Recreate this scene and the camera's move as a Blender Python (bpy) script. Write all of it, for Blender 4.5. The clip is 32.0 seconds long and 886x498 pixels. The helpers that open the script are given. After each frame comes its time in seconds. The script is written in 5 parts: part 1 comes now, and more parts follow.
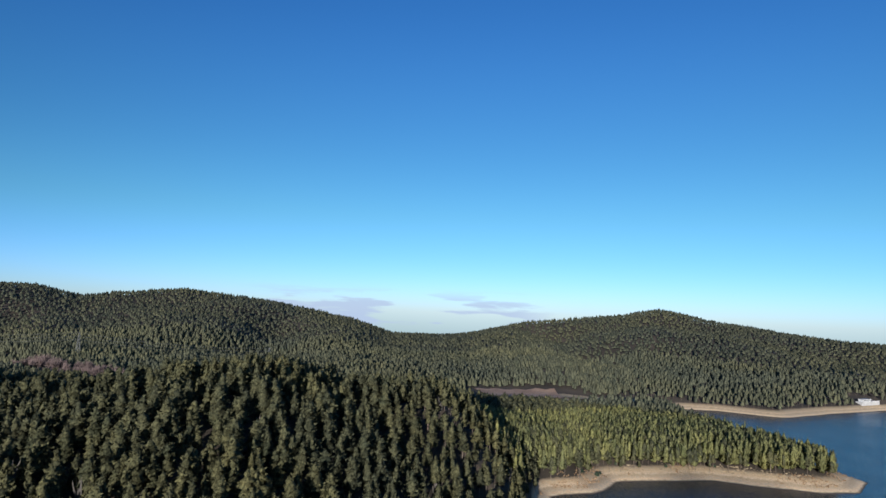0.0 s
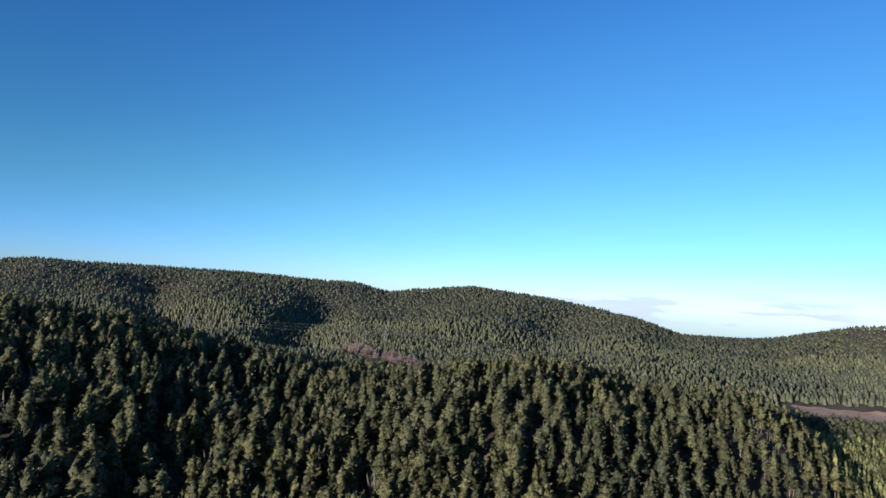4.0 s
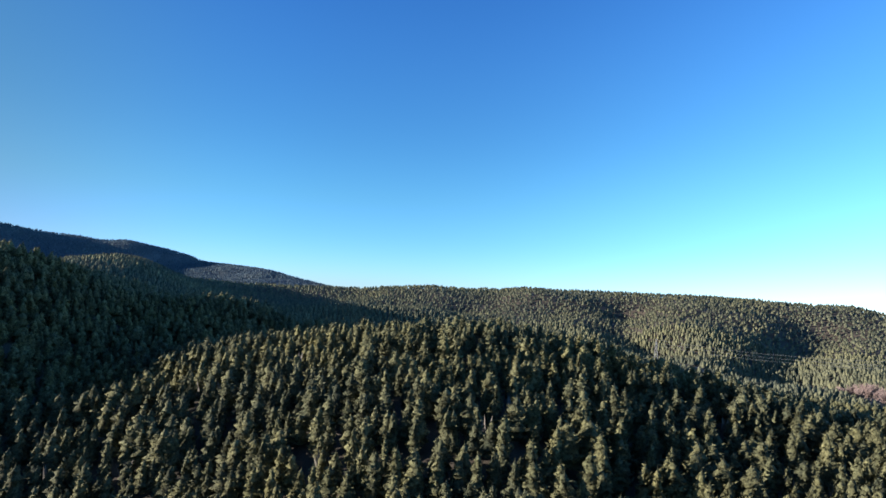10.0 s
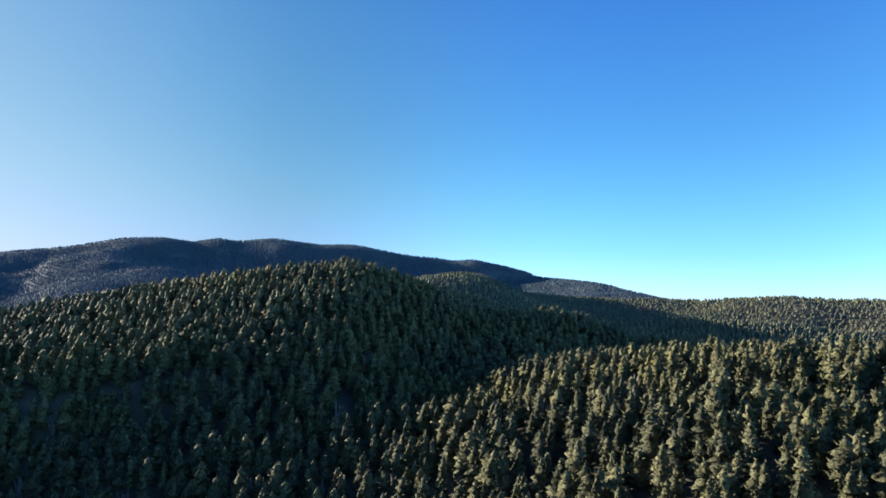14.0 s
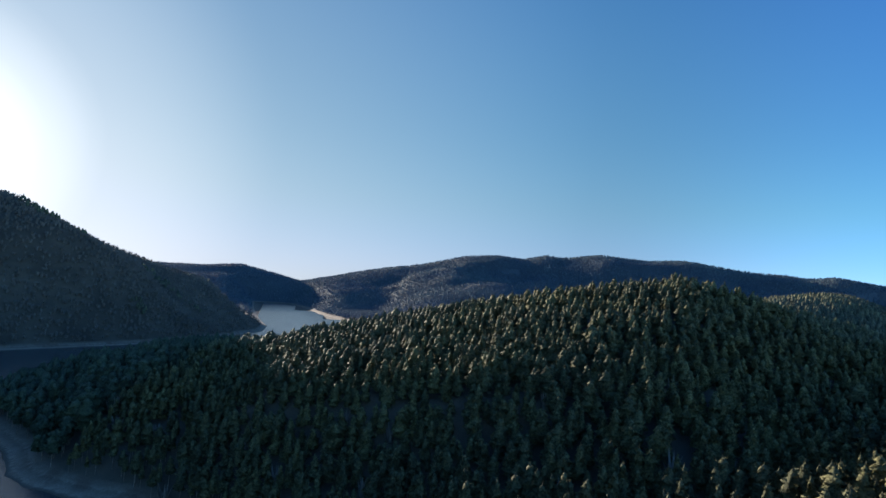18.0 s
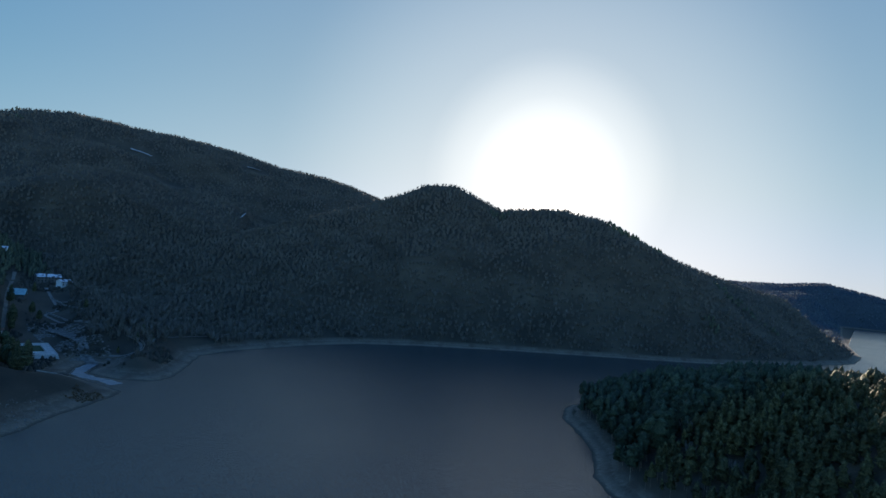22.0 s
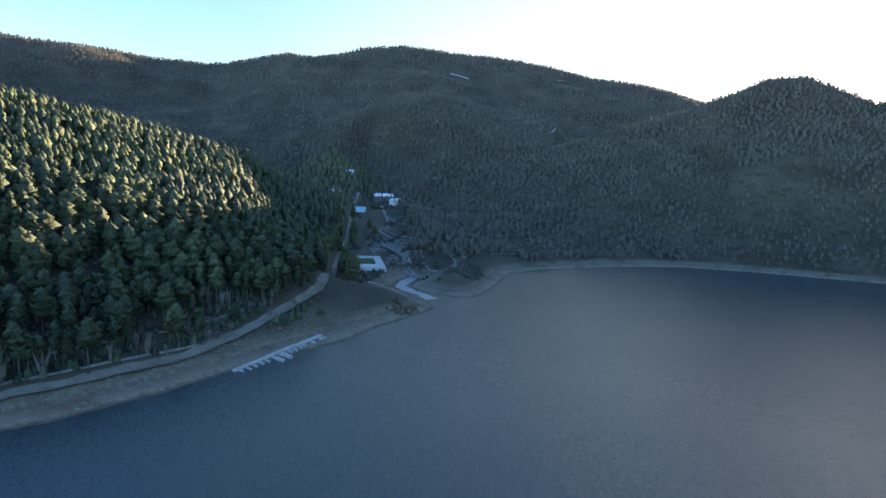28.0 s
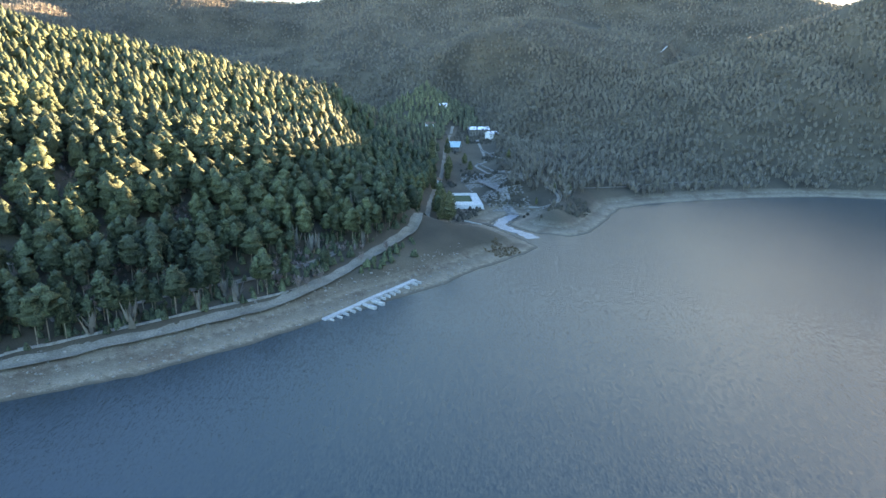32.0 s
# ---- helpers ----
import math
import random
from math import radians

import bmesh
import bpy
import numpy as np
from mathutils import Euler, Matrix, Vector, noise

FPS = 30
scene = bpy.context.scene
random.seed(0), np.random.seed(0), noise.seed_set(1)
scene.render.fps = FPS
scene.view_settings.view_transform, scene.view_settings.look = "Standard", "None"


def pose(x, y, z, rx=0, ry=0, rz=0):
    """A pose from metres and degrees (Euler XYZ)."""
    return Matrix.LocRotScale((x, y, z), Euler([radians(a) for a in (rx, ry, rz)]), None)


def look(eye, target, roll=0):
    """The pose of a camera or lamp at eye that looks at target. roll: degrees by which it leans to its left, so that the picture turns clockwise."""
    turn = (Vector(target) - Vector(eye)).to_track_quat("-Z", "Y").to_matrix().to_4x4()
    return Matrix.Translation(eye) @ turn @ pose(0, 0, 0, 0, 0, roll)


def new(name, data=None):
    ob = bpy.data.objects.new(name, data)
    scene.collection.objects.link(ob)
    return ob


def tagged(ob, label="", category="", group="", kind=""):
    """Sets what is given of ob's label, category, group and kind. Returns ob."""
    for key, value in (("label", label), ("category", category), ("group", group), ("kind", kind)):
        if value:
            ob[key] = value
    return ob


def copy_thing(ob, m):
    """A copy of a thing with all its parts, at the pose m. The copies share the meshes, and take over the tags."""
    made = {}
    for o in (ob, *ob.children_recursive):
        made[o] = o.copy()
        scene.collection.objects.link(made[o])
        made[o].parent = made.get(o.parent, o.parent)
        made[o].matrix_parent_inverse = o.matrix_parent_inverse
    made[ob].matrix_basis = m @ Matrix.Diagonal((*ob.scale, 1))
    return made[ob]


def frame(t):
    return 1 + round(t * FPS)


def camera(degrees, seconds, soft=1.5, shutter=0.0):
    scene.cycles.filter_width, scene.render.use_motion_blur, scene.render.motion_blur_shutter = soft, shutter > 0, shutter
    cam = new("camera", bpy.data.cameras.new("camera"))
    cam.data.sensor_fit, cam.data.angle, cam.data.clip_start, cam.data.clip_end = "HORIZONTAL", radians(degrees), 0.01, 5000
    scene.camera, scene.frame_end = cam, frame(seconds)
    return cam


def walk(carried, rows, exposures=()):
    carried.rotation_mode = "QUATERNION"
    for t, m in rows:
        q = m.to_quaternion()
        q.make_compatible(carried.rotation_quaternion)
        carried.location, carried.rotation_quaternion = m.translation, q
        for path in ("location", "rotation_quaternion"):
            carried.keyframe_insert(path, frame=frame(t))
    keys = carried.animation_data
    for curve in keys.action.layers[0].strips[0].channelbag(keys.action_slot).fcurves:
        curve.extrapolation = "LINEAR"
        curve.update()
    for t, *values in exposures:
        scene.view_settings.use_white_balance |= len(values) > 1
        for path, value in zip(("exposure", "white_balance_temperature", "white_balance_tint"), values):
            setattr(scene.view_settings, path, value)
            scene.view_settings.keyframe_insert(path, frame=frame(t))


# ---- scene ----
# ---- camera ----
cam = camera(71.6, 32.0, soft=1.5)


def aim(x, y, z, yaw, pitch, roll):
    """A camera pose: yaw to the left of +y, pitch up, roll to its left."""
    return pose(x, y, z, 0, 0, yaw) @ pose(0, 0, 0, 90 + pitch) @ pose(0, 0, 0, 0, 0, roll)


PATH = [
    (0.0, -124.08, -43.83, 98.37, -35.456, 5.912, 2.335),
    (0.5, -122.52, -40.92, 98.29, -32.385, 5.545, 2.963),
    (1.0, -121.02, -38.07, 98.23, -28.821, 5.307, 3.255),
    (1.5, -119.61, -35.31, 98.19, -25.644, 5.347, 3.271),
    (2.0, -118.39, -32.60, 98.18, -22.598, 5.189, 3.173),
    (2.5, -117.40, -29.89, 98.21, -19.507, 4.996, 3.144),
    (3.0, -116.61, -27.08, 98.29, -16.429, 4.716, 3.171),
    (3.5, -115.94, -24.18, 98.42, -13.108, 4.619, 3.222),
    (5.5, -115.99, -13.18, 99.76, -0.050, 3.975, 3.073),
    (6.0, -116.32, -10.29, 99.59, 3.398, 4.052, 3.054),
    (6.5, -116.66, -7.49, 99.37, 6.832, 4.150, 3.137),
    (7.0, -117.07, -4.65, 99.20, 10.142, 4.205, 3.089),
    (7.5, -117.64, -1.75, 99.12, 13.646, 4.233, 3.100),
    (8.0, -118.44, 1.19, 99.11, 17.312, 4.263, 3.128),
    (8.5, -119.42, 4.05, 99.08, 21.030, 4.316, 3.125),
    (9.0, -120.59, 6.73, 99.00, 24.696, 4.381, 3.110),
    (9.5, -122.01, 9.18, 98.91, 28.183, 4.458, 3.067),
    (10.0, -123.49, 11.55, 98.82, 31.609, 4.509, 2.974),
    (10.5, -124.96, 13.90, 98.78, 35.584, 4.370, 3.311),
    (11.0, -126.64, 16.24, 98.74, 39.624, 4.321, 3.456),
    (11.5, -128.61, 18.71, 98.69, 43.529, 4.179, 3.401),
    (12.0, -130.77, 21.24, 98.59, 47.363, 4.197, 3.426),
    (12.5, -133.12, 23.62, 98.46, 51.163, 4.286, 3.304),
    (13.0, -135.56, 25.90, 98.33, 55.150, 4.167, 3.243),
    (13.5, -138.00, 28.11, 98.23, 58.748, 4.252, 2.903),
    (15.5, -149.58, 33.54, 100.30, 70.317, 3.985, 1.346),
    (16.0, -152.89, 34.67, 100.40, 73.540, 3.754, 1.373),
    (16.5, -156.23, 35.74, 100.43, 76.731, 3.880, 1.331),
    (17.0, -159.59, 36.67, 100.43, 80.871, 4.094, 2.451),
    (17.5, -163.01, 37.28, 100.44, 85.889, 4.207, 3.294),
    (18.0, -166.45, 37.58, 100.48, 91.622, 4.180, 4.060),
    (18.5, -169.89, 37.44, 100.55, 97.776, 3.795, 4.697),
    (19.0, -173.34, 36.83, 100.60, 103.951, 3.833, 4.733),
    (19.5, -176.86, 35.88, 100.63, 110.263, 3.385, 4.714),
    (20.0, -180.42, 34.44, 100.61, 116.755, 1.891, 5.166),
    (20.5, -183.97, 32.55, 100.60, 123.395, 1.443, 5.376),
    (21.0, -187.43, 30.21, 100.64, 129.757, 1.168, 5.540),
    (21.5, -190.68, 27.50, 100.70, 135.725, 1.085, 5.380),
    (22.0, -193.59, 24.42, 100.75, 141.538, 1.573, 5.304),
    (22.5, -196.15, 21.08, 100.76, 146.213, 2.174, 3.714),
    (23.0, -198.46, 17.59, 100.72, 147.957, 2.887, 0.173),
    (23.5, -200.63, 14.02, 100.62, 148.055, 2.706, -0.944),
    (24.0, -202.78, 10.41, 100.46, 148.310, 1.521, -0.915),
    (24.5, -204.95, 6.70, 100.28, 149.105, -0.365, -0.539),
    (26.5, -214.42, -10.39, 98.93, 158.749, -5.519, 2.476),
    (27.0, -215.59, -14.36, 98.51, 162.220, -6.336, 2.886),
    (27.5, -216.54, -18.26, 98.09, 165.818, -7.156, 3.102),
    (28.0, -217.32, -22.15, 97.66, 169.445, -8.324, 3.344),
    (28.5, -217.96, -26.03, 97.18, 172.511, -9.042, 2.998),
    (29.0, -218.44, -29.91, 96.64, 174.719, -9.896, 1.918),
    (29.5, -218.81, -33.82, 96.04, 176.124, -10.601, 1.568),
    (30.0, -219.12, -37.78, 95.37, 177.184, -11.721, 1.097),
    (30.5, -219.40, -41.81, 94.62, 177.893, -12.419, 0.933),
    (31.0, -219.65, -45.88, 93.82, 178.208, -13.563, 0.538),
    (31.5, -219.87, -49.97, 92.99, 178.377, -13.972, 0.564),
    (32.0, -220.07, -54.05, 92.13, 178.467, -14.497, 0.386),
]
EXPOSURES = [(0.0, 0.5, 5900, 11), (3.0, 0.8, 6000, 11), (6.0, 1.3, 6200, 12), (10.0, 1.8, 6400, 12), (13.0, 2.1, 6500, 12), (16.0, 2.05, 6600, 12), (18.0, 1.8, 6700, 12), (20.0, 1.6, 6900, 12),
             (22.0, 1.75, 7300, 12), (24.0, 1.85, 7900, 13), (27.0, 2.65, 9000, 16), (29.0, 3.65, 10300, 18), (30.0, 3.9, 11000, 18), (32.0, 4.4, 13500, 21)]
walk(cam, [(r[0], aim(*r[1:])) for r in PATH], EXPOSURES)

# ---- sky and sun ----
SUN_AZ = math.atan2(-871, -798)      # from +y towards +x
SUN_EL = radians(9.15)
SUN_DIR = Vector((math.sin(SUN_AZ) * math.cos(SUN_EL), math.cos(SUN_AZ) * math.cos(SUN_EL), math.sin(SUN_EL)))

world = bpy.data.worlds.new("sky")
scene.world = world
world.use_nodes = True
wn, wl = world.node_tree.nodes, world.node_tree.links
sky = wn.new("ShaderNodeTexSky")
sky.sky_type = "NISHITA"
sky.sun_disc = False
sky.sun_elevation = SUN_EL
sky.sun_rotation = SUN_AZ % (2 * math.pi)
sky.altitude = 1000
sky.air_density, sky.dust_density, sky.ozone_density = 1.0, 0.3, 2.0
# clear winter air: deeper blue overhead, pale at the horizon
split, join = wn.new("ShaderNodeSeparateColor"), wn.new("ShaderNodeCombineColor")
wl.new(sky.outputs["Color"], split.inputs["Color"])
for channel, gain, power, scale in (("Red", 0.58, 1.32, 0.13), ("Green", 0.73, 1.1, 0.13), ("Blue", 0.80, 1.0, 0.13)):
    first, second, third = (wn.new("ShaderNodeMath") for _ in range(3))
    first.operation, second.operation, third.operation = "MULTIPLY", "POWER", "MULTIPLY"
    first.inputs[1].default_value, second.inputs[1].default_value, third.inputs[1].default_value = scale, power, gain
    wl.new(split.outputs[channel], first.inputs[0])
    wl.new(first.outputs[0], second.inputs[0])
    wl.new(second.outputs[0], third.inputs[0])
    wl.new(third.outputs[0], join.inputs[channel])
# thin cloud bank low in the north-east
way = wn.new("ShaderNodeTexCoord")
stretch = wn.new("ShaderNodeMapping")
stretch.inputs["Scale"].default_value = (5.0, 5.0, 42.0)
wl.new(way.outputs["Generated"], stretch.inputs["Vector"])
puff = wn.new("ShaderNodeTexNoise")
puff.inputs["Scale"].default_value, puff.inputs["Detail"].default_value = 1.6, 5.0
wl.new(stretch.outputs["Vector"], puff.inputs["Vector"])
axes_ = wn.new("ShaderNodeSeparateXYZ")
wl.new(way.outputs["Generated"], axes_.inputs["Vector"])


def window(source, stops):
    r = wn.new("ShaderNodeValToRGB")
    while len(r.color_ramp.elements) < len(stops):
        r.color_ramp.elements.new(0.5)
    for e, (p, v) in zip(r.color_ramp.elements, stops):
        e.position, e.color = p, (v, v, v, 1)
    r.color_ramp.interpolation = "EASE"
    wl.new(source, r.inputs["Fac"])
    return r.outputs["Color"]


def times(a, b):
    m = wn.new("ShaderNodeMath")
    m.operation = "MULTIPLY"
    wl.new(a, m.inputs[0])
    if isinstance(b, float):
        m.inputs[1].default_value = b
    else:
        wl.new(b, m.inputs[1])
    return m.outputs[0]


# the bank lies just about the horizon
raised = wn.new("ShaderNodeMath")
raised.operation = "ADD"
wl.new(axes_.outputs["Z"], raised.inputs[0])
raised.inputs[1].default_value = 0.1
bank = times(window(axes_.outputs["X"], [(0.28, 0), (0.36, 1), (0.66, 1), (0.74, 0)]),
             window(raised.outputs[0], [(0.06, 0.5), (0.085, 1), (0.11, 0.95), (0.14, 0)]))
bank = times(bank, window(axes_.outputs["Y"], [(0.6, 0), (0.7, 1)]))
bank = times(bank, window(puff.outputs["Fac"], [(0.46, 0), (0.56, 1)]))
veil = wn.new("ShaderNodeMix")
veil.data_type = "RGBA"
wl.new(times(bank, 0.9), veil.inputs["Factor"])
low = wn.new("ShaderNodeMix")
low.data_type, low.blend_type = "RGBA", "MULTIPLY"
wl.new(window(axes_.outputs["Z"], [(0.0, 0.1), (0.1, 0.9), (0.22, 0.9), (0.42, 0)]), low.inputs["Factor"])
wl.new(join.outputs["Color"], low.inputs[6])
low.inputs[7].default_value = (0.85, 0.90, 0.93, 1)
high = wn.new("ShaderNodeMix")
high.data_type, high.blend_type = "RGBA", "MULTIPLY"
wl.new(window(axes_.outputs["Z"], [(0.16, 0), (0.5, 1)]), high.inputs["Factor"])
wl.new(low.outputs[2], high.inputs[6])
rim = wn.new("ShaderNodeMix")
rim.data_type, rim.blend_type = "RGBA", "MULTIPLY"
wl.new(window(axes_.outputs["Z"], [(0.02, 1), (0.16, 0)]), rim.inputs["Factor"])
wl.new(high.outputs[2], rim.inputs[6])
rim.inputs[7].default_value = (0.93, 0.99, 1.55, 1)
high.inputs[7].default_value = (0.80, 0.85, 1.06, 1)
wl.new(rim.outputs[2], veil.inputs[6])
veil.inputs[7].default_value = (0.36, 0.42, 0.52, 1)
wn["Background"].inputs["Strength"].default_value = 1.0
# towards the sun the blue pales, and a bright aureole stands round it
facing = wn.new("ShaderNodeVectorMath")
facing.operation = "DOT_PRODUCT"
facing.inputs[1].default_value = SUN_DIR
wl.new(way.outputs["Generated"], facing.inputs[0])
parts_, levelled = wn.new("ShaderNodeSeparateColor"), wn.new("ShaderNodeCombineColor")
wl.new(veil.outputs[2], parts_.inputs["Color"])
for channel, most in (("Red", 0.23), ("Green", 0.27), ("Blue", 0.36)):     # thin even haze: c / (1 + c / most)
    over, under = wn.new("ShaderNodeMath"), wn.new("ShaderNodeMath")
    over.operation, under.operation = "MULTIPLY_ADD", "DIVIDE"
    over.inputs[1].default_value, over.inputs[2].default_value = 1 / most, 1.0
    wl.new(parts_.outputs[channel], over.inputs[0])
    wl.new(parts_.outputs[channel], under.inputs[0])
    wl.new(over.outputs[0], under.inputs[1])
    wl.new(under.outputs[0], levelled.inputs[channel])
dim = wn.new("ShaderNodeMix")
dim.data_type = "RGBA"
wl.new(window(facing.outputs["Value"], [(0.1, 0), (0.6, 1)]), dim.inputs["Factor"])
wl.new(veil.outputs[2], dim.inputs[6])
wl.new(levelled.outputs["Color"], dim.inputs[7])
grey = wn.new("ShaderNodeRGBToBW")
# blue away from the sun, white towards it
fade = wn.new("ShaderNodeValToRGB")
while len(fade.color_ramp.elements) < 6:
    fade.color_ramp.elements.new(0.5)
for e, (p, c) in zip(fade.color_ramp.elements, [(0.0, (1, 1, 1)), (0.32, (0.98, 0.99, 1.0)), (0.6, (0.86, 0.94, 0.99)), (0.78, (0.93, 1.0, 1.03)),
                                                (0.91, (1.0, 1.05, 1.04)), (0.99, (1.15, 1.13, 1.06))]):
    e.position, e.color = p, (*c, 1)
wl.new(facing.outputs["Value"], fade.inputs["Fac"])
tone = wn.new("ShaderNodeMix")
tone.data_type, tone.blend_type, tone.inputs["Factor"].default_value = "RGBA", "MULTIPLY", 1.0
wl.new(dim.outputs[2], tone.inputs[6])
wl.new(fade.outputs["Color"], tone.inputs[7])
wl.new(tone.outputs[2], grey.inputs["Color"])
pale = wn.new("ShaderNodeMix")
pale.data_type = "RGBA"
wl.new(times(window(facing.outputs["Value"], [(0.5, 0), (1.0, 1)]), 0.35), pale.inputs["Factor"])
wl.new(tone.outputs[2], pale.inputs[6])
white = wn.new("ShaderNodeMix")
white.data_type, white.blend_type, white.inputs["Factor"].default_value = "RGBA", "MULTIPLY", 1.0
wl.new(grey.outputs["Val"], white.inputs[6])
white.inputs[7].default_value = (0.86, 1.0, 1.18, 1)
wl.new(white.outputs[2], pale.inputs[7])
deep = wn.new("ShaderNodeMix")
deep.data_type, deep.blend_type = "RGBA", "MULTIPLY"
turned = wn.new("ShaderNodeMath")
turned.operation = "ABSOLUTE"
wl.new(facing.outputs["Value"], turned.inputs[0])
wl.new(window(turned.outputs[0], [(0.1, 1), (0.88, 0)]), deep.inputs["Factor"])
wl.new(pale.outputs[2], deep.inputs[6])
deep.inputs[7].default_value = (0.70, 0.74, 0.80, 1)
glow = wn.new("ShaderNodeMix")
glow.data_type, glow.blend_type = "RGBA", "ADD"
wl.new(window(facing.outputs["Value"], [(0.9, 0), (0.98, 0.03), (0.995, 0.09), (0.9985, 0.25), (0.9997, 0.9)]), glow.inputs["Factor"])
wl.new(deep.outputs[2], glow.inputs[6])
glow.inputs[7].default_value = (1.0, 0.95, 0.88, 1)
wl.new(glow.outputs[2], wn["Background"].inputs["Color"])

sun = new("sun", bpy.data.lights.new("sun", "SUN"))
sun.data.energy, sun.data.angle, sun.data.color = 3.4, radians(0.5), (1.0, 0.92, 0.81)
sun.matrix_world = look((0, 0, 600), Vector((0, 0, 600)) - SUN_DIR)


# ---- materials ----
def material(name, rough=0.85, metal=0.0):
    m = bpy.data.materials.new(name)
    m.use_nodes = True
    b = m.node_tree.nodes["Principled BSDF"]
    b.inputs["Roughness"].default_value = rough
    b.inputs["Metallic"].default_value = metal
    return m, m.node_tree.nodes, m.node_tree.links, b


def noise_node(nodes, links, scale, detail=4.0, rough=0.55, vector=None):
    n = nodes.new("ShaderNodeTexNoise")
    n.inputs["Scale"].default_value = scale
    n.inputs["Detail"].default_value = detail
    n.inputs["Roughness"].default_value = rough
    if vector is None:
        vector = nodes.new("ShaderNodeNewGeometry").outputs["Position"]
    links.new(vector, n.inputs["Vector"])
    return n


def ramp_node(nodes, links, source, stops):
    r = nodes.new("ShaderNodeValToRGB")
    while len(r.color_ramp.elements) < len(stops):
        r.color_ramp.elements.new(0.5)
    for e, (p, c) in zip(r.color_ramp.elements, stops):
        e.position, e.color = p, (*c, 1)
    links.new(source, r.inputs["Fac"])
    return r


def mix_node(nodes, links, fac, a, b, mode="MIX"):
    m = nodes.new("ShaderNodeMix")
    m.data_type, m.blend_type = "RGBA", mode
    for socket, v in ((m.inputs["Factor"], fac), (m.inputs[6], a), (m.inputs[7], b)):
        if isinstance(v, (int, float)):
            socket.default_value = v
        elif isinstance(v, tuple):
            socket.default_value = (*v, 1)
        else:
            links.new(v, socket)
    return m.outputs[2]


def two_scale(name, a, b, big, small, rough=0.85, bump=0.0, dist=0.1, c=None):
    """A surface that varies at a large and at a small scale."""
    m, n, l, p = material(name, rough)
    n1, n2 = noise_node(n, l, big), noise_node(n, l, small, 6)
    stops = [(0.33, a), (0.67, b)] if c is None else [(0.3, a), (0.52, b), (0.72, c)]
    r1 = ramp_node(n, l, n1.outputs["Fac"], stops)
    r2 = ramp_node(n, l, n2.outputs["Fac"], [(0.25, (0.55, 0.55, 0.55)), (0.75, (1.25, 1.25, 1.25))])
    l.new(mix_node(n, l, 1.0, r1.outputs["Color"], r2.outputs["Color"], "MULTIPLY"), p.inputs["Base Color"])
    if bump:
        bn = n.new("ShaderNodeBump")
        bn.inputs["Strength"].default_value, bn.inputs["Distance"].default_value = bump, dist
        l.new(n2.outputs["Fac"], bn.inputs["Height"])
        l.new(bn.outputs["Normal"], p.inputs["Normal"])
    return m


def needles(name, a, b, c, big, small, thin, rough=0.7, lacy=0.0, dark=0.3, rugged=1.0):
    """Conifer foliage: mottled, finely broken up into tufts with gaps between them, shade painted into the dips, and
    letting a little light through.
    """
    m, n, l, p = material(name, rough)
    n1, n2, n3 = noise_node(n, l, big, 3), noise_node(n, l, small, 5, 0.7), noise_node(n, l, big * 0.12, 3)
    r1 = ramp_node(n, l, n1.outputs["Fac"], [(0.3, a), (0.52, b), (0.72, c)])
    r3 = ramp_node(n, l, n3.outputs["Fac"], [(0.35, (0.82, 0.86, 0.95)), (0.65, (1.14, 1.1, 1.0))])
    # dips of the bump are coloured dark and bluish, as shade between tufts
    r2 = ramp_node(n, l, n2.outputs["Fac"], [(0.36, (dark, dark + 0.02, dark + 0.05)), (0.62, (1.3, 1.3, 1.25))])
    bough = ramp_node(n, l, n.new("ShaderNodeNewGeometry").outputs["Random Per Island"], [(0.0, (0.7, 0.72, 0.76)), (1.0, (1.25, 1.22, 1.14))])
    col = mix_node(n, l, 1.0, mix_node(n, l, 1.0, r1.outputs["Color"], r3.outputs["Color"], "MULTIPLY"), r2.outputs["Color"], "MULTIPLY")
    col = mix_node(n, l, 1.0, col, bough.outputs["Color"], "MULTIPLY")
    l.new(col, p.inputs["Base Color"])
    bn = n.new("ShaderNodeBump")
    bn.inputs["Strength"].default_value, bn.inputs["Distance"].default_value = rugged, 1.0 / small
    l.new(n2.outputs["Fac"], bn.inputs["Height"])
    l.new(bn.outputs["Normal"], p.inputs["Normal"])
    p.inputs["Specular IOR Level"].default_value = 0.1
    tr, mx = n.new("ShaderNodeBsdfTranslucent"), n.new("ShaderNodeMixShader")
    l.new(col, tr.inputs["Color"])
    mx.inputs[0].default_value = thin
    l.new(p.outputs[0], mx.inputs[1])
    l.new(tr.outputs[0], mx.inputs[2])
    last = mx.outputs[0]
    if lacy:
        n4 = noise_node(n, l, small * 1.1, 3, 0.65)
        hole = ramp_node(n, l, n4.outputs["Fac"], [(lacy, (1, 1, 1)), (lacy + 0.01, (0, 0, 0))])
        hole.color_ramp.interpolation = "CONSTANT"
        gap, open_ = n.new("ShaderNodeBsdfTransparent"), n.new("ShaderNodeMixShader")
        l.new(hole.outputs["Color"], open_.inputs[0])
        l.new(last, open_.inputs[1])
        l.new(gap.outputs[0], open_.inputs[2])
        last = open_.outputs[0]
    l.new(last, n["Material Output"].inputs["Surface"])
    return m


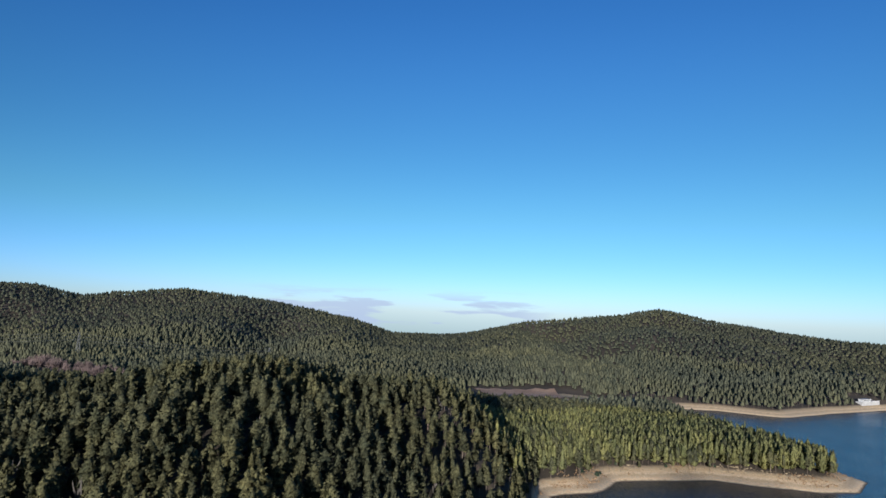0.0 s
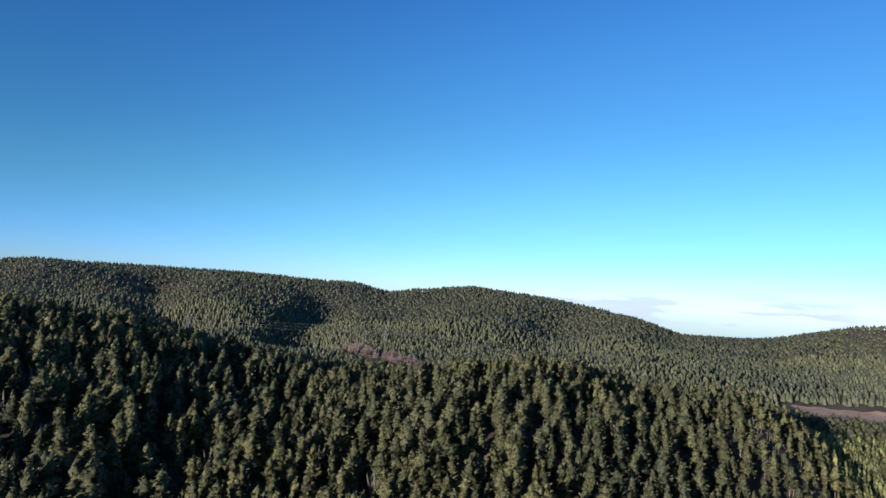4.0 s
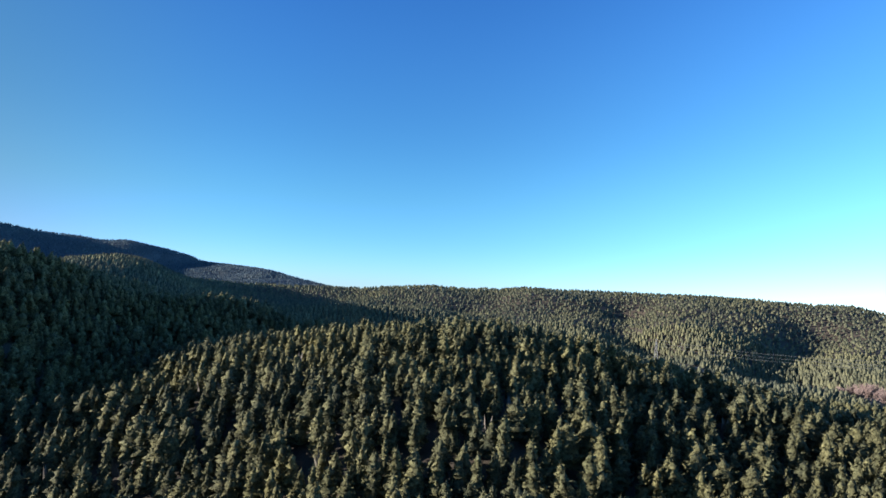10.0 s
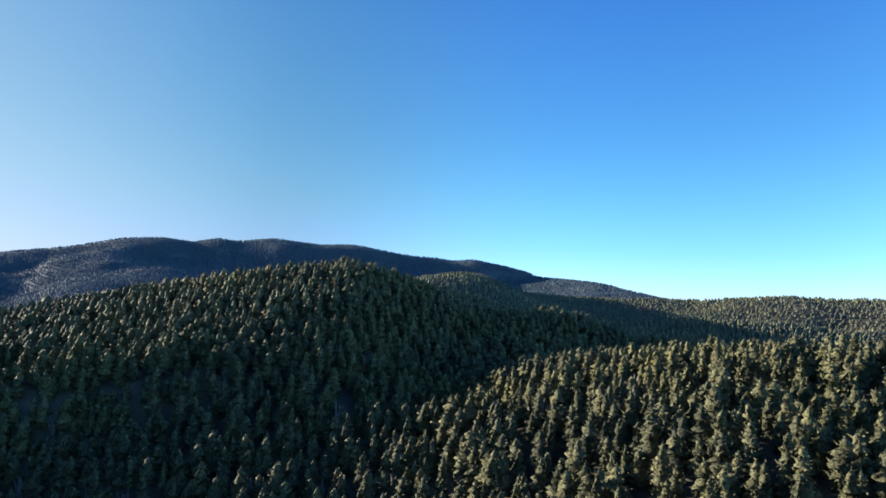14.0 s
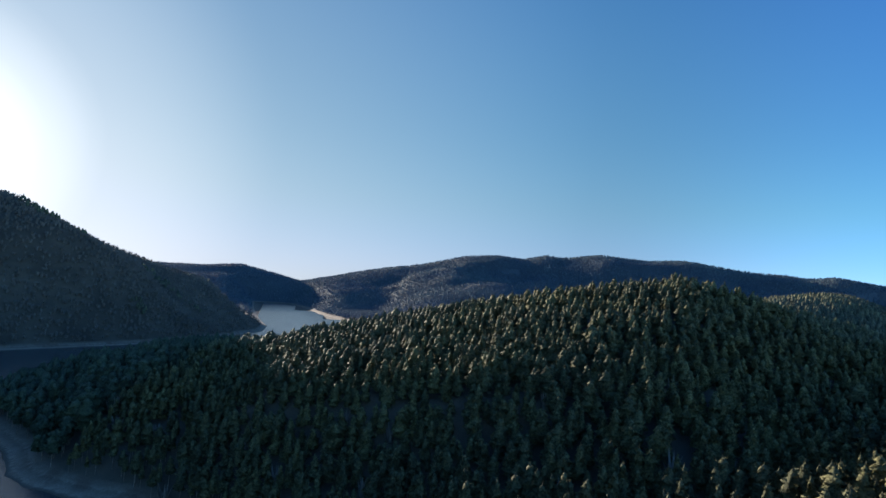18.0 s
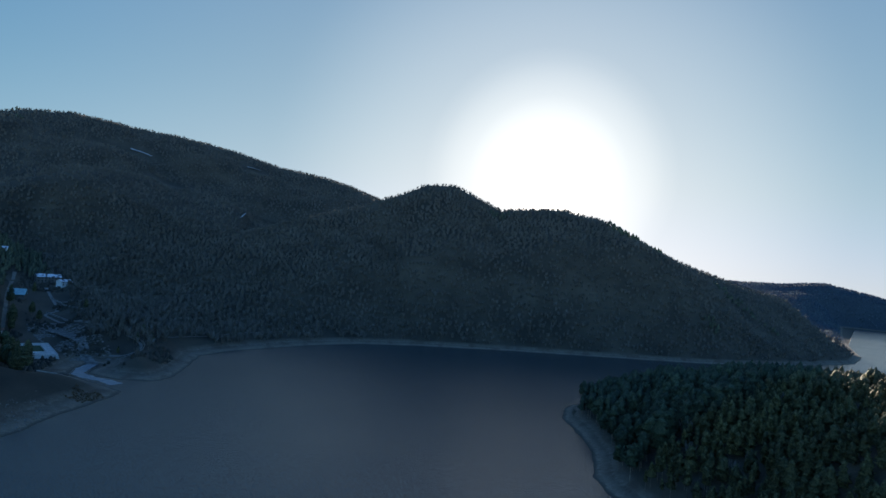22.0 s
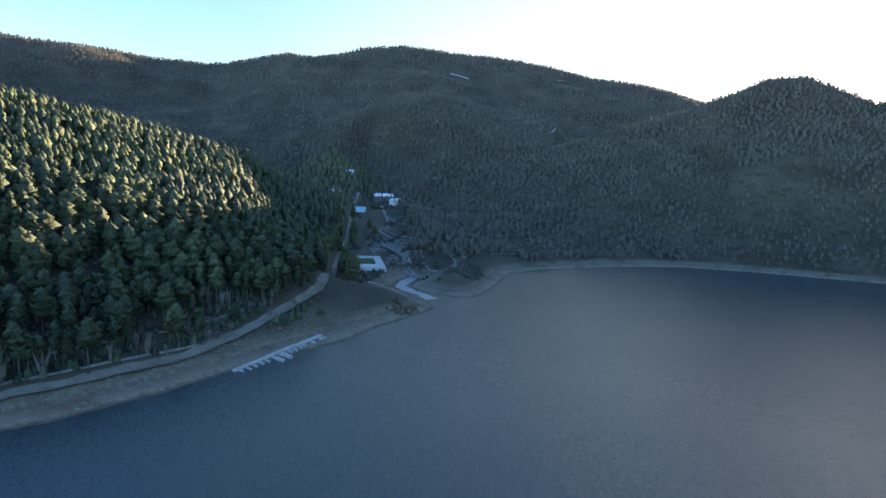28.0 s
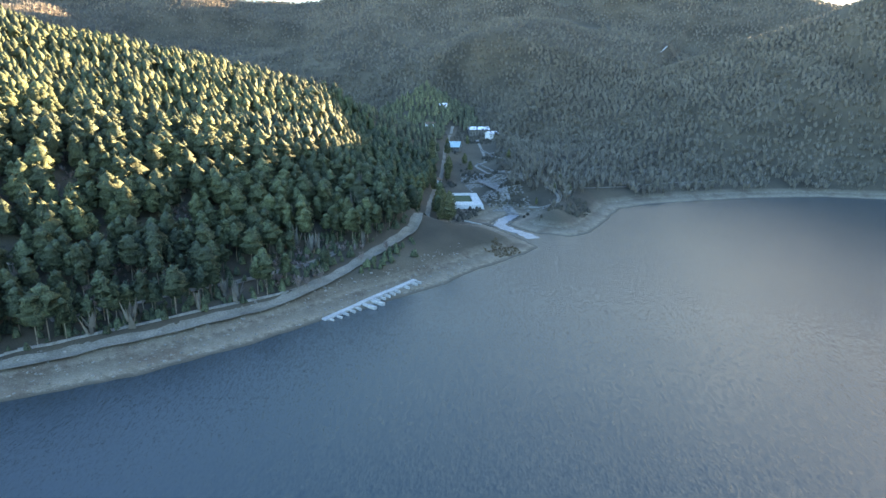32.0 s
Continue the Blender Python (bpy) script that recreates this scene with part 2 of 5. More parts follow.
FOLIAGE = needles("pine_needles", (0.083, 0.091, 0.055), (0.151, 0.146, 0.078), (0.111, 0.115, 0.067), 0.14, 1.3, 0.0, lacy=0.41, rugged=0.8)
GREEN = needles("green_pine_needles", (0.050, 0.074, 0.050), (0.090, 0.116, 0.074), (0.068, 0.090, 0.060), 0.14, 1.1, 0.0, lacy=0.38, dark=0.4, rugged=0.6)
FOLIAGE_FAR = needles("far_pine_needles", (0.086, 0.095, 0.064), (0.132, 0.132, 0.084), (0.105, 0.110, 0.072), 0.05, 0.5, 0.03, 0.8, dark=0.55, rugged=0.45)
# the blue of distant haze is put into these needles' colour
FOLIAGE_HAZED = needles("haze_blue_needles", (0.068, 0.098, 0.120), (0.094, 0.126, 0.146), (0.080, 0.110, 0.130), 0.03, 0.3, 0.03, 0.85, dark=0.6, rugged=0.4)
# lit copy of the needles: full sun is put into the lighter colour
SUNNY = needles("sunlit_pine_needles", (0.150, 0.165, 0.066), (0.235, 0.230, 0.098), (0.190, 0.196, 0.082), 0.14, 1.3, 0.05, lacy=0.42, dark=0.6, rugged=0.55)
BARE_WOOD = two_scale("bare_winter_beech", (0.125, 0.112, 0.096), (0.20, 0.178, 0.155), 0.03, 0.35, 0.9)
PINK_WOOD = two_scale("reddish_bare_twigs", (0.21, 0.15, 0.135), (0.32, 0.235, 0.215), 0.1, 1.2, 0.9)
BARK = two_scale("pine_bark", (0.16, 0.12, 0.09), (0.34, 0.27, 0.21), 0.8, 6.0, 0.9)

GROUND, n_, l_, p_ = material("forest_floor_and_sand", 0.95)
pos_ = n_.new("ShaderNodeNewGeometry").outputs["Position"]
big_, fine_, peb_ = noise_node(n_, l_, 0.018, 5), noise_node(n_, l_, 0.35, 8, 0.65), noise_node(n_, l_, 2.2, 4, 0.7)
soil_ = ramp_node(n_, l_, big_.outputs["Fac"], [(0.35, (0.048, 0.039, 0.029)), (0.52, (0.085, 0.066, 0.047)), (0.7, (0.125, 0.097, 0.069))])
# mud to the west; the eastern sand's colour has extra sunlight put into it
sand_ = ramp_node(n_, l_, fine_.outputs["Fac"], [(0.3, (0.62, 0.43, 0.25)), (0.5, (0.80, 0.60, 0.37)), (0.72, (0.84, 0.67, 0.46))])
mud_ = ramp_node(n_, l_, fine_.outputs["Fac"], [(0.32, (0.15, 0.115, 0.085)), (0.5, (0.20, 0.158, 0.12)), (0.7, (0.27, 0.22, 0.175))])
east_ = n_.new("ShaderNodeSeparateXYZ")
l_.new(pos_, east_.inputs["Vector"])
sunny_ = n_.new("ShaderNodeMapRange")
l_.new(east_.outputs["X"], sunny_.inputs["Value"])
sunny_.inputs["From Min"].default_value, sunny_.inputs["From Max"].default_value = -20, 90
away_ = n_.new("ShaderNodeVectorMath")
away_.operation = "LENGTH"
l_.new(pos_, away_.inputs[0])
# far ground takes the canopy's colour, with blue haze painted in
hazy_canopy_ = n_.new("ShaderNodeMapRange")
l_.new(away_.outputs["Value"], hazy_canopy_.inputs["Value"])
hazy_canopy_.inputs["From Min"].default_value, hazy_canopy_.inputs["From Max"].default_value = 1700, 2500
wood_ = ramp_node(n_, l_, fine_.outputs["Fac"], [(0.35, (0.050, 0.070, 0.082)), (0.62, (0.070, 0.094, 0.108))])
height_ = n_.new("ShaderNodeSeparateXYZ")
l_.new(pos_, height_.inputs["Vector"])
wobble_ = n_.new("ShaderNodeMath")
wobble_.operation = "MULTIPLY_ADD"
l_.new(fine_.outputs["Fac"], wobble_.inputs[0])
wobble_.inputs[1].default_value = 2.4
l_.new(height_.outputs["Z"], wobble_.inputs[2])
bank_ = n_.new("ShaderNodeMapRange")
l_.new(wobble_.outputs[0], bank_.inputs["Value"])
bank_.inputs["From Min"].default_value, bank_.inputs["From Max"].default_value = 5.2, 7.0
wet_ = n_.new("ShaderNodeMapRange")
l_.new(height_.outputs["Z"], wet_.inputs["Value"])
wet_.inputs["From Min"].default_value, wet_.inputs["From Max"].default_value = 0.1, 0.5
patch_ = noise_node(n_, l_, 0.06, 6, 0.65)
turf_ = ramp_node(n_, l_, patch_.outputs["Fac"], [(0.5, (0.0, 0.0, 0.0)), (0.62, (0.75, 0.75, 0.75))])
mire_ = mix_node(n_, l_, turf_.outputs["Color"], mud_.outputs["Color"], (0.125, 0.082, 0.06))
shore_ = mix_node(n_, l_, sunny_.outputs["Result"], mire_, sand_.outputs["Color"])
level_ = n_.new("ShaderNodeMath")
level_.operation = "MULTIPLY"
l_.new(wobble_.outputs[0], level_.inputs[0])
level_.inputs[1].default_value = 0.1
# old water levels have left paler and darker lines along the banks
lines_ = ramp_node(n_, l_, level_.outputs[0], [(0.13, (0.9, 0.9, 0.9)), (0.19, (1.35, 1.33, 1.3)), (0.26, (1.0, 1.0, 1.0)), (0.34, (0.8, 0.78, 0.76)),
                                               (0.42, (1.05, 1.05, 1.05)), (0.5, (0.8, 0.78, 0.75)), (0.62, (0.95, 0.95, 0.95))])
shore_ = mix_node(n_, l_, 1.0, shore_, lines_.outputs["Color"], "MULTIPLY")
damp_ = mix_node(n_, l_, wet_.outputs["Result"], (0.10, 0.078, 0.056), shore_)
grit_ = ramp_node(n_, l_, peb_.outputs["Fac"], [(0.3, (0.6, 0.6, 0.6)), (0.7, (1.25, 1.25, 1.25))])
earth_ = mix_node(n_, l_, hazy_canopy_.outputs["Result"], soil_.outputs["Color"], wood_.outputs["Color"])
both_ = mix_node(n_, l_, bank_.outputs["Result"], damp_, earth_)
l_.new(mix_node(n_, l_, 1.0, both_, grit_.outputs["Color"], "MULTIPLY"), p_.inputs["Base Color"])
bump_ = n_.new("ShaderNodeBump")
bump_.inputs["Strength"].default_value, bump_.inputs["Distance"].default_value = 0.4, 0.3
l_.new(fine_.outputs["Fac"], bump_.inputs["Height"])
l_.new(bump_.outputs["Normal"], p_.inputs["Normal"])

# ---- the lie of the land ----
# shoreline of the reservoir at z = 0, anticlockwise round the water
SHORE_SOUTH = [(1300, 40), (1000, -60), (600, -50), (300, -60), (100, -120), (0, -172), (-88, -224), (-116, -237), (-146, -260),
               (-177, -291), (-206, -319), (-222, -334), (-243, -363), (-258, -378), (-274, -394), (-289, -414), (-283, -430),
               (-272, -457), (-264, -478), (-273, -500), (-283, -516), (-291, -512), (-286, -498), (-277, -479), (-285, -461), (-294, -451),
               (-313, -443), (-329, -452), (-349, -487), (-376, -541), (-414, -563), (-502, -591), (-583, -600), (-655, -578), (-770, -530),
               (-900, -462), (-1020, -402), (-1180, -362), (-1391, -345), (-1560, -385), (-1651, -424), (-1908, -522), (-3100, -940)]
SHORE_NORTH = [(-3160, -772), (-2732, -588), (-2315, -442), (-2100, -340), (-1600, -110), (-1200, -60), (-900, -110), (-740, -220),
               (-650, -296), (-585, -291), (-545, -265), (-536, -249), (-514, -219), (-485, -190), (-462, -172), (-446, -152), (-439, -128),
               (-434, -104), (-395, -55), (-330, 0), (-250, 36), (-150, 44), (-50, 62), (40, 108), (95, 170), (132, 203), (162, 196),
               (191, 205), (219, 194), (249, 179), (269, 151), (283, 130), (308, 119), (342, 126), (352, 150), (376, 205), (420, 270), (470, 340),
               (515, 376), (548, 350), (566, 300), (578, 287), (608, 286), (675, 279), (766, 265), (1000, 200), (1300, 120)]
SHORE = np.array(SHORE_SOUTH + SHORE_NORTH, float)

# crests of the hills: x, y, height
SPUR = [(-330, 205, 66), (-285, 238, 74), (-246, 246, 77), (-202, 254, 71), (-165, 258, 62), (-128, 250, 56), (-95, 235, 54),
        (-60, 228, 60), (-35, 222, 62), (-5, 205, 56), (25, 185, 50), (70, 200, 42), (120, 240, 30), (200, 230, 12)]
WEST_HILL = [(-452, 346, 64), (-476, 322, 77), (-494, 300, 83), (-516, 268, 88), (-542, 218, 99), (-562, 178, 107), (-580, 130, 98),
             (-596, 90, 91), (-610, 30, 79), (-625, -50, 59), (-622, -105, 46), (-610, -165, 35), (-592, -212, 23), (-572, -240, 13)]
WEST_BACK = [(-650, 255, 92), (-760, 330, 104), (-1000, 520, 130), (-1400, 800, 150)]
NORTH_RIDGE = [(-1300, 960, 105), (-1062, 1154, 106), (-919, 1257, 117), (-783, 1333, 112), (-730, 1358, 123), (-463, 1449, 121),
               (-68, 1489, 115), (14, 1484, 97), (220, 1451, 120), (392, 1365, 98), (573, 1284, 64), (651, 1240, 33), (740, 1180, 30),
               (814, 1127, 44), (905, 1048, 78), (1055, 883, 98), (1103, 819, 112), (1159, 734, 94), (1232, 598, 74), (1294, 445, 56),
               (1500, 250, 40)]
NORTHWEST = [(-880, 2200, 146), (-1060, 2130, 158), (-1280, 2020, 150), (-1490, 1895, 118), (-1750, 1850, 130), (-2100, 1880, 170),
             (-2926, 2138, 218), (-2960, 2095, 240), (-3040, 1985, 270), (-3140, 1830, 300), (-3196, 1745, 287), (-3245, 1660, 302),
             (-3315, 1520, 312), (-3375, 1380, 330), (-3433, 1231, 357), (-3490, 1065, 350), (-3560, 805, 362), (-3602, 590, 338),
             (-3612, 520, 352), (-3628, 400, 320), (-3640, 250, 334), (-3645, 60, 315), (-3653, -109, 272), (-3672, -208, 252),
             (-3640, -520, 190), (-3572, -832, 108), (-3478, -1137, 182), (-3410, -1315, 160), (-3200, -1700, 150)]
SOUTHWEST = [(-400, -930, 48), (-500, -955, 92), (-640, -970, 148), (-789, -953, 205), (-874, -896, 250), (-918, -861, 253),
             (-982, -804, 215), (-1060, -719, 223), (-1089, -682, 213), (-1142, -682, 198), (-1272, -672, 169), (-1441, -575, 113),
             (-1508, -547, 101), (-1587, -488, 58), (-1625, -440, 14)]
SOUTH = [(600, -1500, 300), (308, -1632, 298), (95, -1685, 286), (-90, -1711, 332), (-170, -1714, 328), (-296, -1712, 366),
         (-396, -1706, 380), (-588, -1673, 370), (-765, -1624, 354), (-881, -1578, 324), (-985, -1500, 302), (-1100, -1430, 262), (-1300, -1300, 190)]
SOUTH = [(px, py, pz + 4) for px, py, pz in SOUTH]
EAST_END = [(-5, 225, 57), (25, 238, 55), (50, 235, 49), (75, 225, 45), (92, 212, 38), (107, 199, 20)]
EAST_SPUR = [(520, -430, 175), (300, -480, 166), (150, -528, 143), (104, -551, 132), (74, -569, 121), (39, -587, 118), (4, -603, 110),
             (-43, -619, 103), (-89, -633, 90), (-139, -655, 78), (-185, -690, 63), (-215, -730, 44)]
EAST_HILL = [(1340, 960, 70), (1400, 913, 94), (1443, 842, 104), (1474, 784, 96), (1508, 715, 81), (1551, 616, 62), (1567, 574, 68), (1590, 500, 62), (1650, 300, 40)]
RIDGES = [(EAST_HILL, 380, 1.0), (SPUR, 330, 1.0), (WEST_HILL, 330, 1.0), (WEST_BACK, 420, 1.0), (NORTH_RIDGE, 760, 1.15), 
          (NORTHWEST, 1500, 1.2), (SOUTHWEST, 470, 1.0), (SOUTH, 950, 1.1), (EAST_SPUR, 420, 1.05), (EAST_END, 120, 0.9)]


GULLIES = [([(-545, 290, 0), (-470, 235, 0), (-410, 180, 0), (-345, 125, 0), (-280, 70, 0)], 11, 45),
           ([(-130, 1250, 0), (-160, 1080, 0), (-170, 930, 0), (-140, 830, 0)], 30, 60),
           ([(-460, 1250, 0), (-420, 1080, 0), (-330, 960, 0)], 26, 55),
           ([(330, 1180, 0), (260, 1000, 0), (200, 860, 0)], 22, 55),
           ([(860, 960, 0), (760, 760, 0), (640, 600, 0)], 20, 50)]
VALLEY_FLOOR = [(-250, -455, 2.2), (-252, -520, 5.0), (-250, -590, 7.0), (-262, -640, 13), (-272, -720, 25), (-282, -820, 40), (-290, -950, 62)]


def to_line(x, y, line):
    """Distance to a polyline, and the height of the polyline at the nearest place."""
    best, at = np.full(x.shape, 1e9), np.zeros(x.shape)
    for (ax, ay, az), (bx, by, bz) in zip(line[:-1], line[1:]):
        dx, dy = bx - ax, by - ay
        s = np.clip(((x - ax) * dx + (y - ay) * dy) / (dx * dx + dy * dy), 0, 1)
        d = np.hypot(x - ax - s * dx, y - ay - s * dy)
        near = d < best
        best, at = np.where(near, d, best), np.where(near, az + s * (bz - az), at)
    return best, at


def shore_distance(x, y):
    """Metres from the waterline, positive on land."""
    best, inside = np.full(x.shape, 1e9), np.zeros(x.shape, bool)
    for (ax, ay), (bx, by) in zip(SHORE, np.roll(SHORE, -1, 0)):
        dx, dy = bx - ax, by - ay
        s = np.clip(((x - ax) * dx + (y - ay) * dy) / (dx * dx + dy * dy), 0, 1)
        best = np.minimum(best, np.hypot(x - ax - s * dx, y - ay - s * dy))
        if ay != by:
            inside ^= ((ay > y) != (by > y)) & (x < ax + (y - ay) / (by - ay) * dx)
    return np.where(inside, -best, best)


def value_noise(x, y, size, seed):
    """Smooth noise from -1 to 1 with cells of that size."""
    u, v = x / size + seed * 17.31, y / size - seed * 9.77
    i, j = np.floor(u), np.floor(v)
    f, g = u - i, v - j
    f, g = f * f * (3 - 2 * f), g * g * (3 - 2 * g)

    def corner(a, b):
        s = np.sin(a * 127.1 + b * 311.7 + seed * 74.7) * 43758.5453
        return 2 * (s - np.floor(s)) - 1

    low = corner(i, j) * (1 - f) + corner(i + 1, j) * f
    high = corner(i, j + 1) * (1 - f) + corner(i + 1, j + 1) * f
    return low * (1 - g) + high * g


def relief(x, y):
    """Height of the ground, and metres from the waterline."""
    sd = shore_distance(x, y)
    calm = np.clip(np.hypot(x + 277, y + 480) / 60, 0.1, 1)
    sd = sd + calm * (1.6 * value_noise(x, y, 17, 5) + 0.7 * value_noise(x, y, 6, 6))
    total, crest = np.full(x.shape, 0.0), np.full(x.shape, 1e9)
    for n, (line, width, power) in enumerate(RIDGES):
        d, z = to_line(x, y, line)
        wide = width * (1 + 0.22 * value_noise(x, y, 260, n))
        total += (z * np.clip(1 - np.sqrt(d * d + 25 * 25) / wide + 25 / width, 0, 1) ** power) ** 10
        crest = np.minimum(crest, d)
    base = 5 + np.clip(sd, 0, 900) * 0.03
    high = (total + base ** 10) ** 0.1
    rough = np.clip(high / 120, 0.08, 1.2) * np.clip(sd / 150, 0, 1)
    away = np.hypot(x + 170, y)
    far = np.clip((away - 500) / 800, 0.25, 1.6) * (1 - 0.6 * np.clip((away - 1700) / 600, 0, 1) * (x < -1200))
    off = np.clip(crest / 220, 0.12, 1)
    high = high + rough * far * off * (30 * value_noise(x, y, 240, 11) + 15 * value_noise(x, y, 95, 12)) + np.clip(rough, 0, 1) * 1.6 * value_noise(x, y, 32, 13)
    for line, deep, wide in GULLIES:
        high = high - deep * np.exp(-(to_line(x, y, line)[0] / wide) ** 2)
    bank = np.where(sd > 0, (0.17 + 0.11 * (x > 60)) * np.clip(sd, 0, 26), 0.25 * np.maximum(sd, -24))
    west = np.clip((-400 - x) / 60, 0, 1) * (x > -760) * (y > -320)
    west = np.maximum(west, np.exp(-(np.hypot(x - 82, y - 212) / 55) ** 4))
    climb = np.clip((sd - 14 + 8 * west) / (110 - 62 * west), 0, 1)
    # low plain behind the sandy point
    land_drop = 5.5 * np.exp(-(np.hypot(x - 300, y - 385) / 130) ** 4) * np.clip(sd / 60, 0, 1)
    # the village valley
    d, floor = to_line(x, y, VALLEY_FLOOR)
    land = bank + np.maximum(high - 3.6, 0) * climb ** 0.8
    carved = np.minimum(land, floor + np.clip(d - 16, 0, None) * 0.5 + 60 * (d / 150) ** 4 + 0.8 * value_noise(x, y, 18, 61))
    land = np.where(sd > 2, carved, land) - land_drop
    # the country falls away behind the north-eastern hills
    fall = np.clip((np.hypot(x + 170, y) - 1650) / 2500, 0, 1) * np.clip((x + y + 300) / 900, 0, 1)
    return land - 170 * fall, sd


# ---- ground ----
def grid_mesh(name, x, y, z, mat, close=True):
    """A sheet from rings of vertices."""
    rings, n = x.shape
    me = bpy.data.meshes.new(name)
    verts = np.stack([x, y, z], -1).reshape(-1, 3)
    i, j = np.meshgrid(np.arange(rings - 1), np.arange(n), indexing="ij")
    k = (j + 1) % n
    quads = np.stack([i * n + j, i * n + k, (i + 1) * n + k, (i + 1) * n + j], -1).reshape(-1, 4)
    quads = quads[:, ::-1]
    me.vertices.add(len(verts))
    me.vertices.foreach_set("co", verts.astype(np.float32).ravel())
    me.loops.add(quads.size)
    me.loops.foreach_set("vertex_index", quads.astype(np.int32).ravel())
    me.polygons.add(len(quads))
    me.polygons.foreach_set("loop_start", np.arange(0, quads.size, 4, dtype=np.int32))
    me.update(calc_edges=True)
    me.polygons.foreach_set("use_smooth", np.ones(len(quads), bool))
    me.materials.append(mat)
    return me


CX, CY = -175.0, 0.0
RINGS = np.concatenate([[0.02, 30.0], 60 * 1.036 ** np.arange(0, 37), 223 * 1.0095 ** np.arange(0, 110), 634 * 1.02 ** np.arange(0, 102)])
ANG = np.radians(np.concatenate([np.arange(-180, -138, 0.7), np.arange(-138, -66, 0.32), np.arange(-66, 12, 0.9), np.arange(12, 60, 0.42), np.arange(60, 180, 0.7)]))
gr, ga = np.meshgrid(RINGS, ANG, indexing="ij")
gx, gy = CX + gr * np.cos(ga), CY + gr * np.sin(ga)
gz = relief(gx, gy)[0]
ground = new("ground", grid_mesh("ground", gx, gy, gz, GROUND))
tagged(ground, "brown forest floor with pale sandy banks round the reservoir", "ground", kind="structure")

# ---- water ----
WATER, n_, l_, p_ = material("lake_water", 0.25)
p_.inputs["Base Color"].default_value = (0.030, 0.053, 0.060, 1)
p_.inputs["IOR"].default_value = 1.42
pos_ = n_.new("ShaderNodeNewGeometry").outputs["Position"]
across = n_.new("ShaderNodeMapping")
across.inputs["Rotation"].default_value = (0, 0, radians(-37))
across.inputs["Scale"].default_value = (1.0, 0.25, 1.0)
l_.new(pos_, across.inputs["Vector"])
w1 = noise_node(n_, l_, 1.7, 2, 0.5, across.outputs["Vector"])
w2 = noise_node(n_, l_, 5.0, 1, 0.5, pos_)
gust = noise_node(n_, l_, 0.012, 4, 0.6, pos_)
calm = ramp_node(n_, l_, gust.outputs["Fac"], [(0.36, (0.22, 0.22, 0.22)), (0.62, (0.27, 0.27, 0.27))])
l_.new(calm.outputs["Color"], p_.inputs["Roughness"])
tilt = n_.new("ShaderNodeMix")
tilt.data_type, tilt.inputs["Factor"].default_value = "VECTOR", 0.65
l_.new(w1.outputs["Color"], tilt.inputs[4])
l_.new(w2.outputs["Color"], tilt.inputs[5])
lean_ = n_.new("ShaderNodeVectorMath")
lean_.operation = "MULTIPLY_ADD"
lean_.inputs[1].default_value, lean_.inputs[2].default_value = (1.1, 1.1, 0.0), (-0.55, -0.55, 1.0)
l_.new(tilt.outputs[1], lean_.inputs[0])
even_ = n_.new("ShaderNodeVectorMath")
even_.operation = "NORMALIZE"
l_.new(lean_.outputs["Vector"], even_.inputs[0])
l_.new(even_.outputs["Vector"], p_.inputs["Normal"])
wx, wy = gx[::3, ::4], gy[::3, ::4]
wz = np.where(shore_distance(wx, wy) < 60, 0.0, -190.0)
water = new("water", grid_mesh("water", wx, wy, wz, WATER))
tagged(water, "dark blue reservoir water with fine wind ripples", "water", kind="structure")


# ---- woods ----
def crown_reach(u, round_top=2.2):
    """Half width of a pine's crown at a share u of its height."""
    return 0.30 * max(0.0, 1 - u ** round_top) ** 0.75 * (0.62 + 0.38 * min(1, u / 0.2)) + 0.012


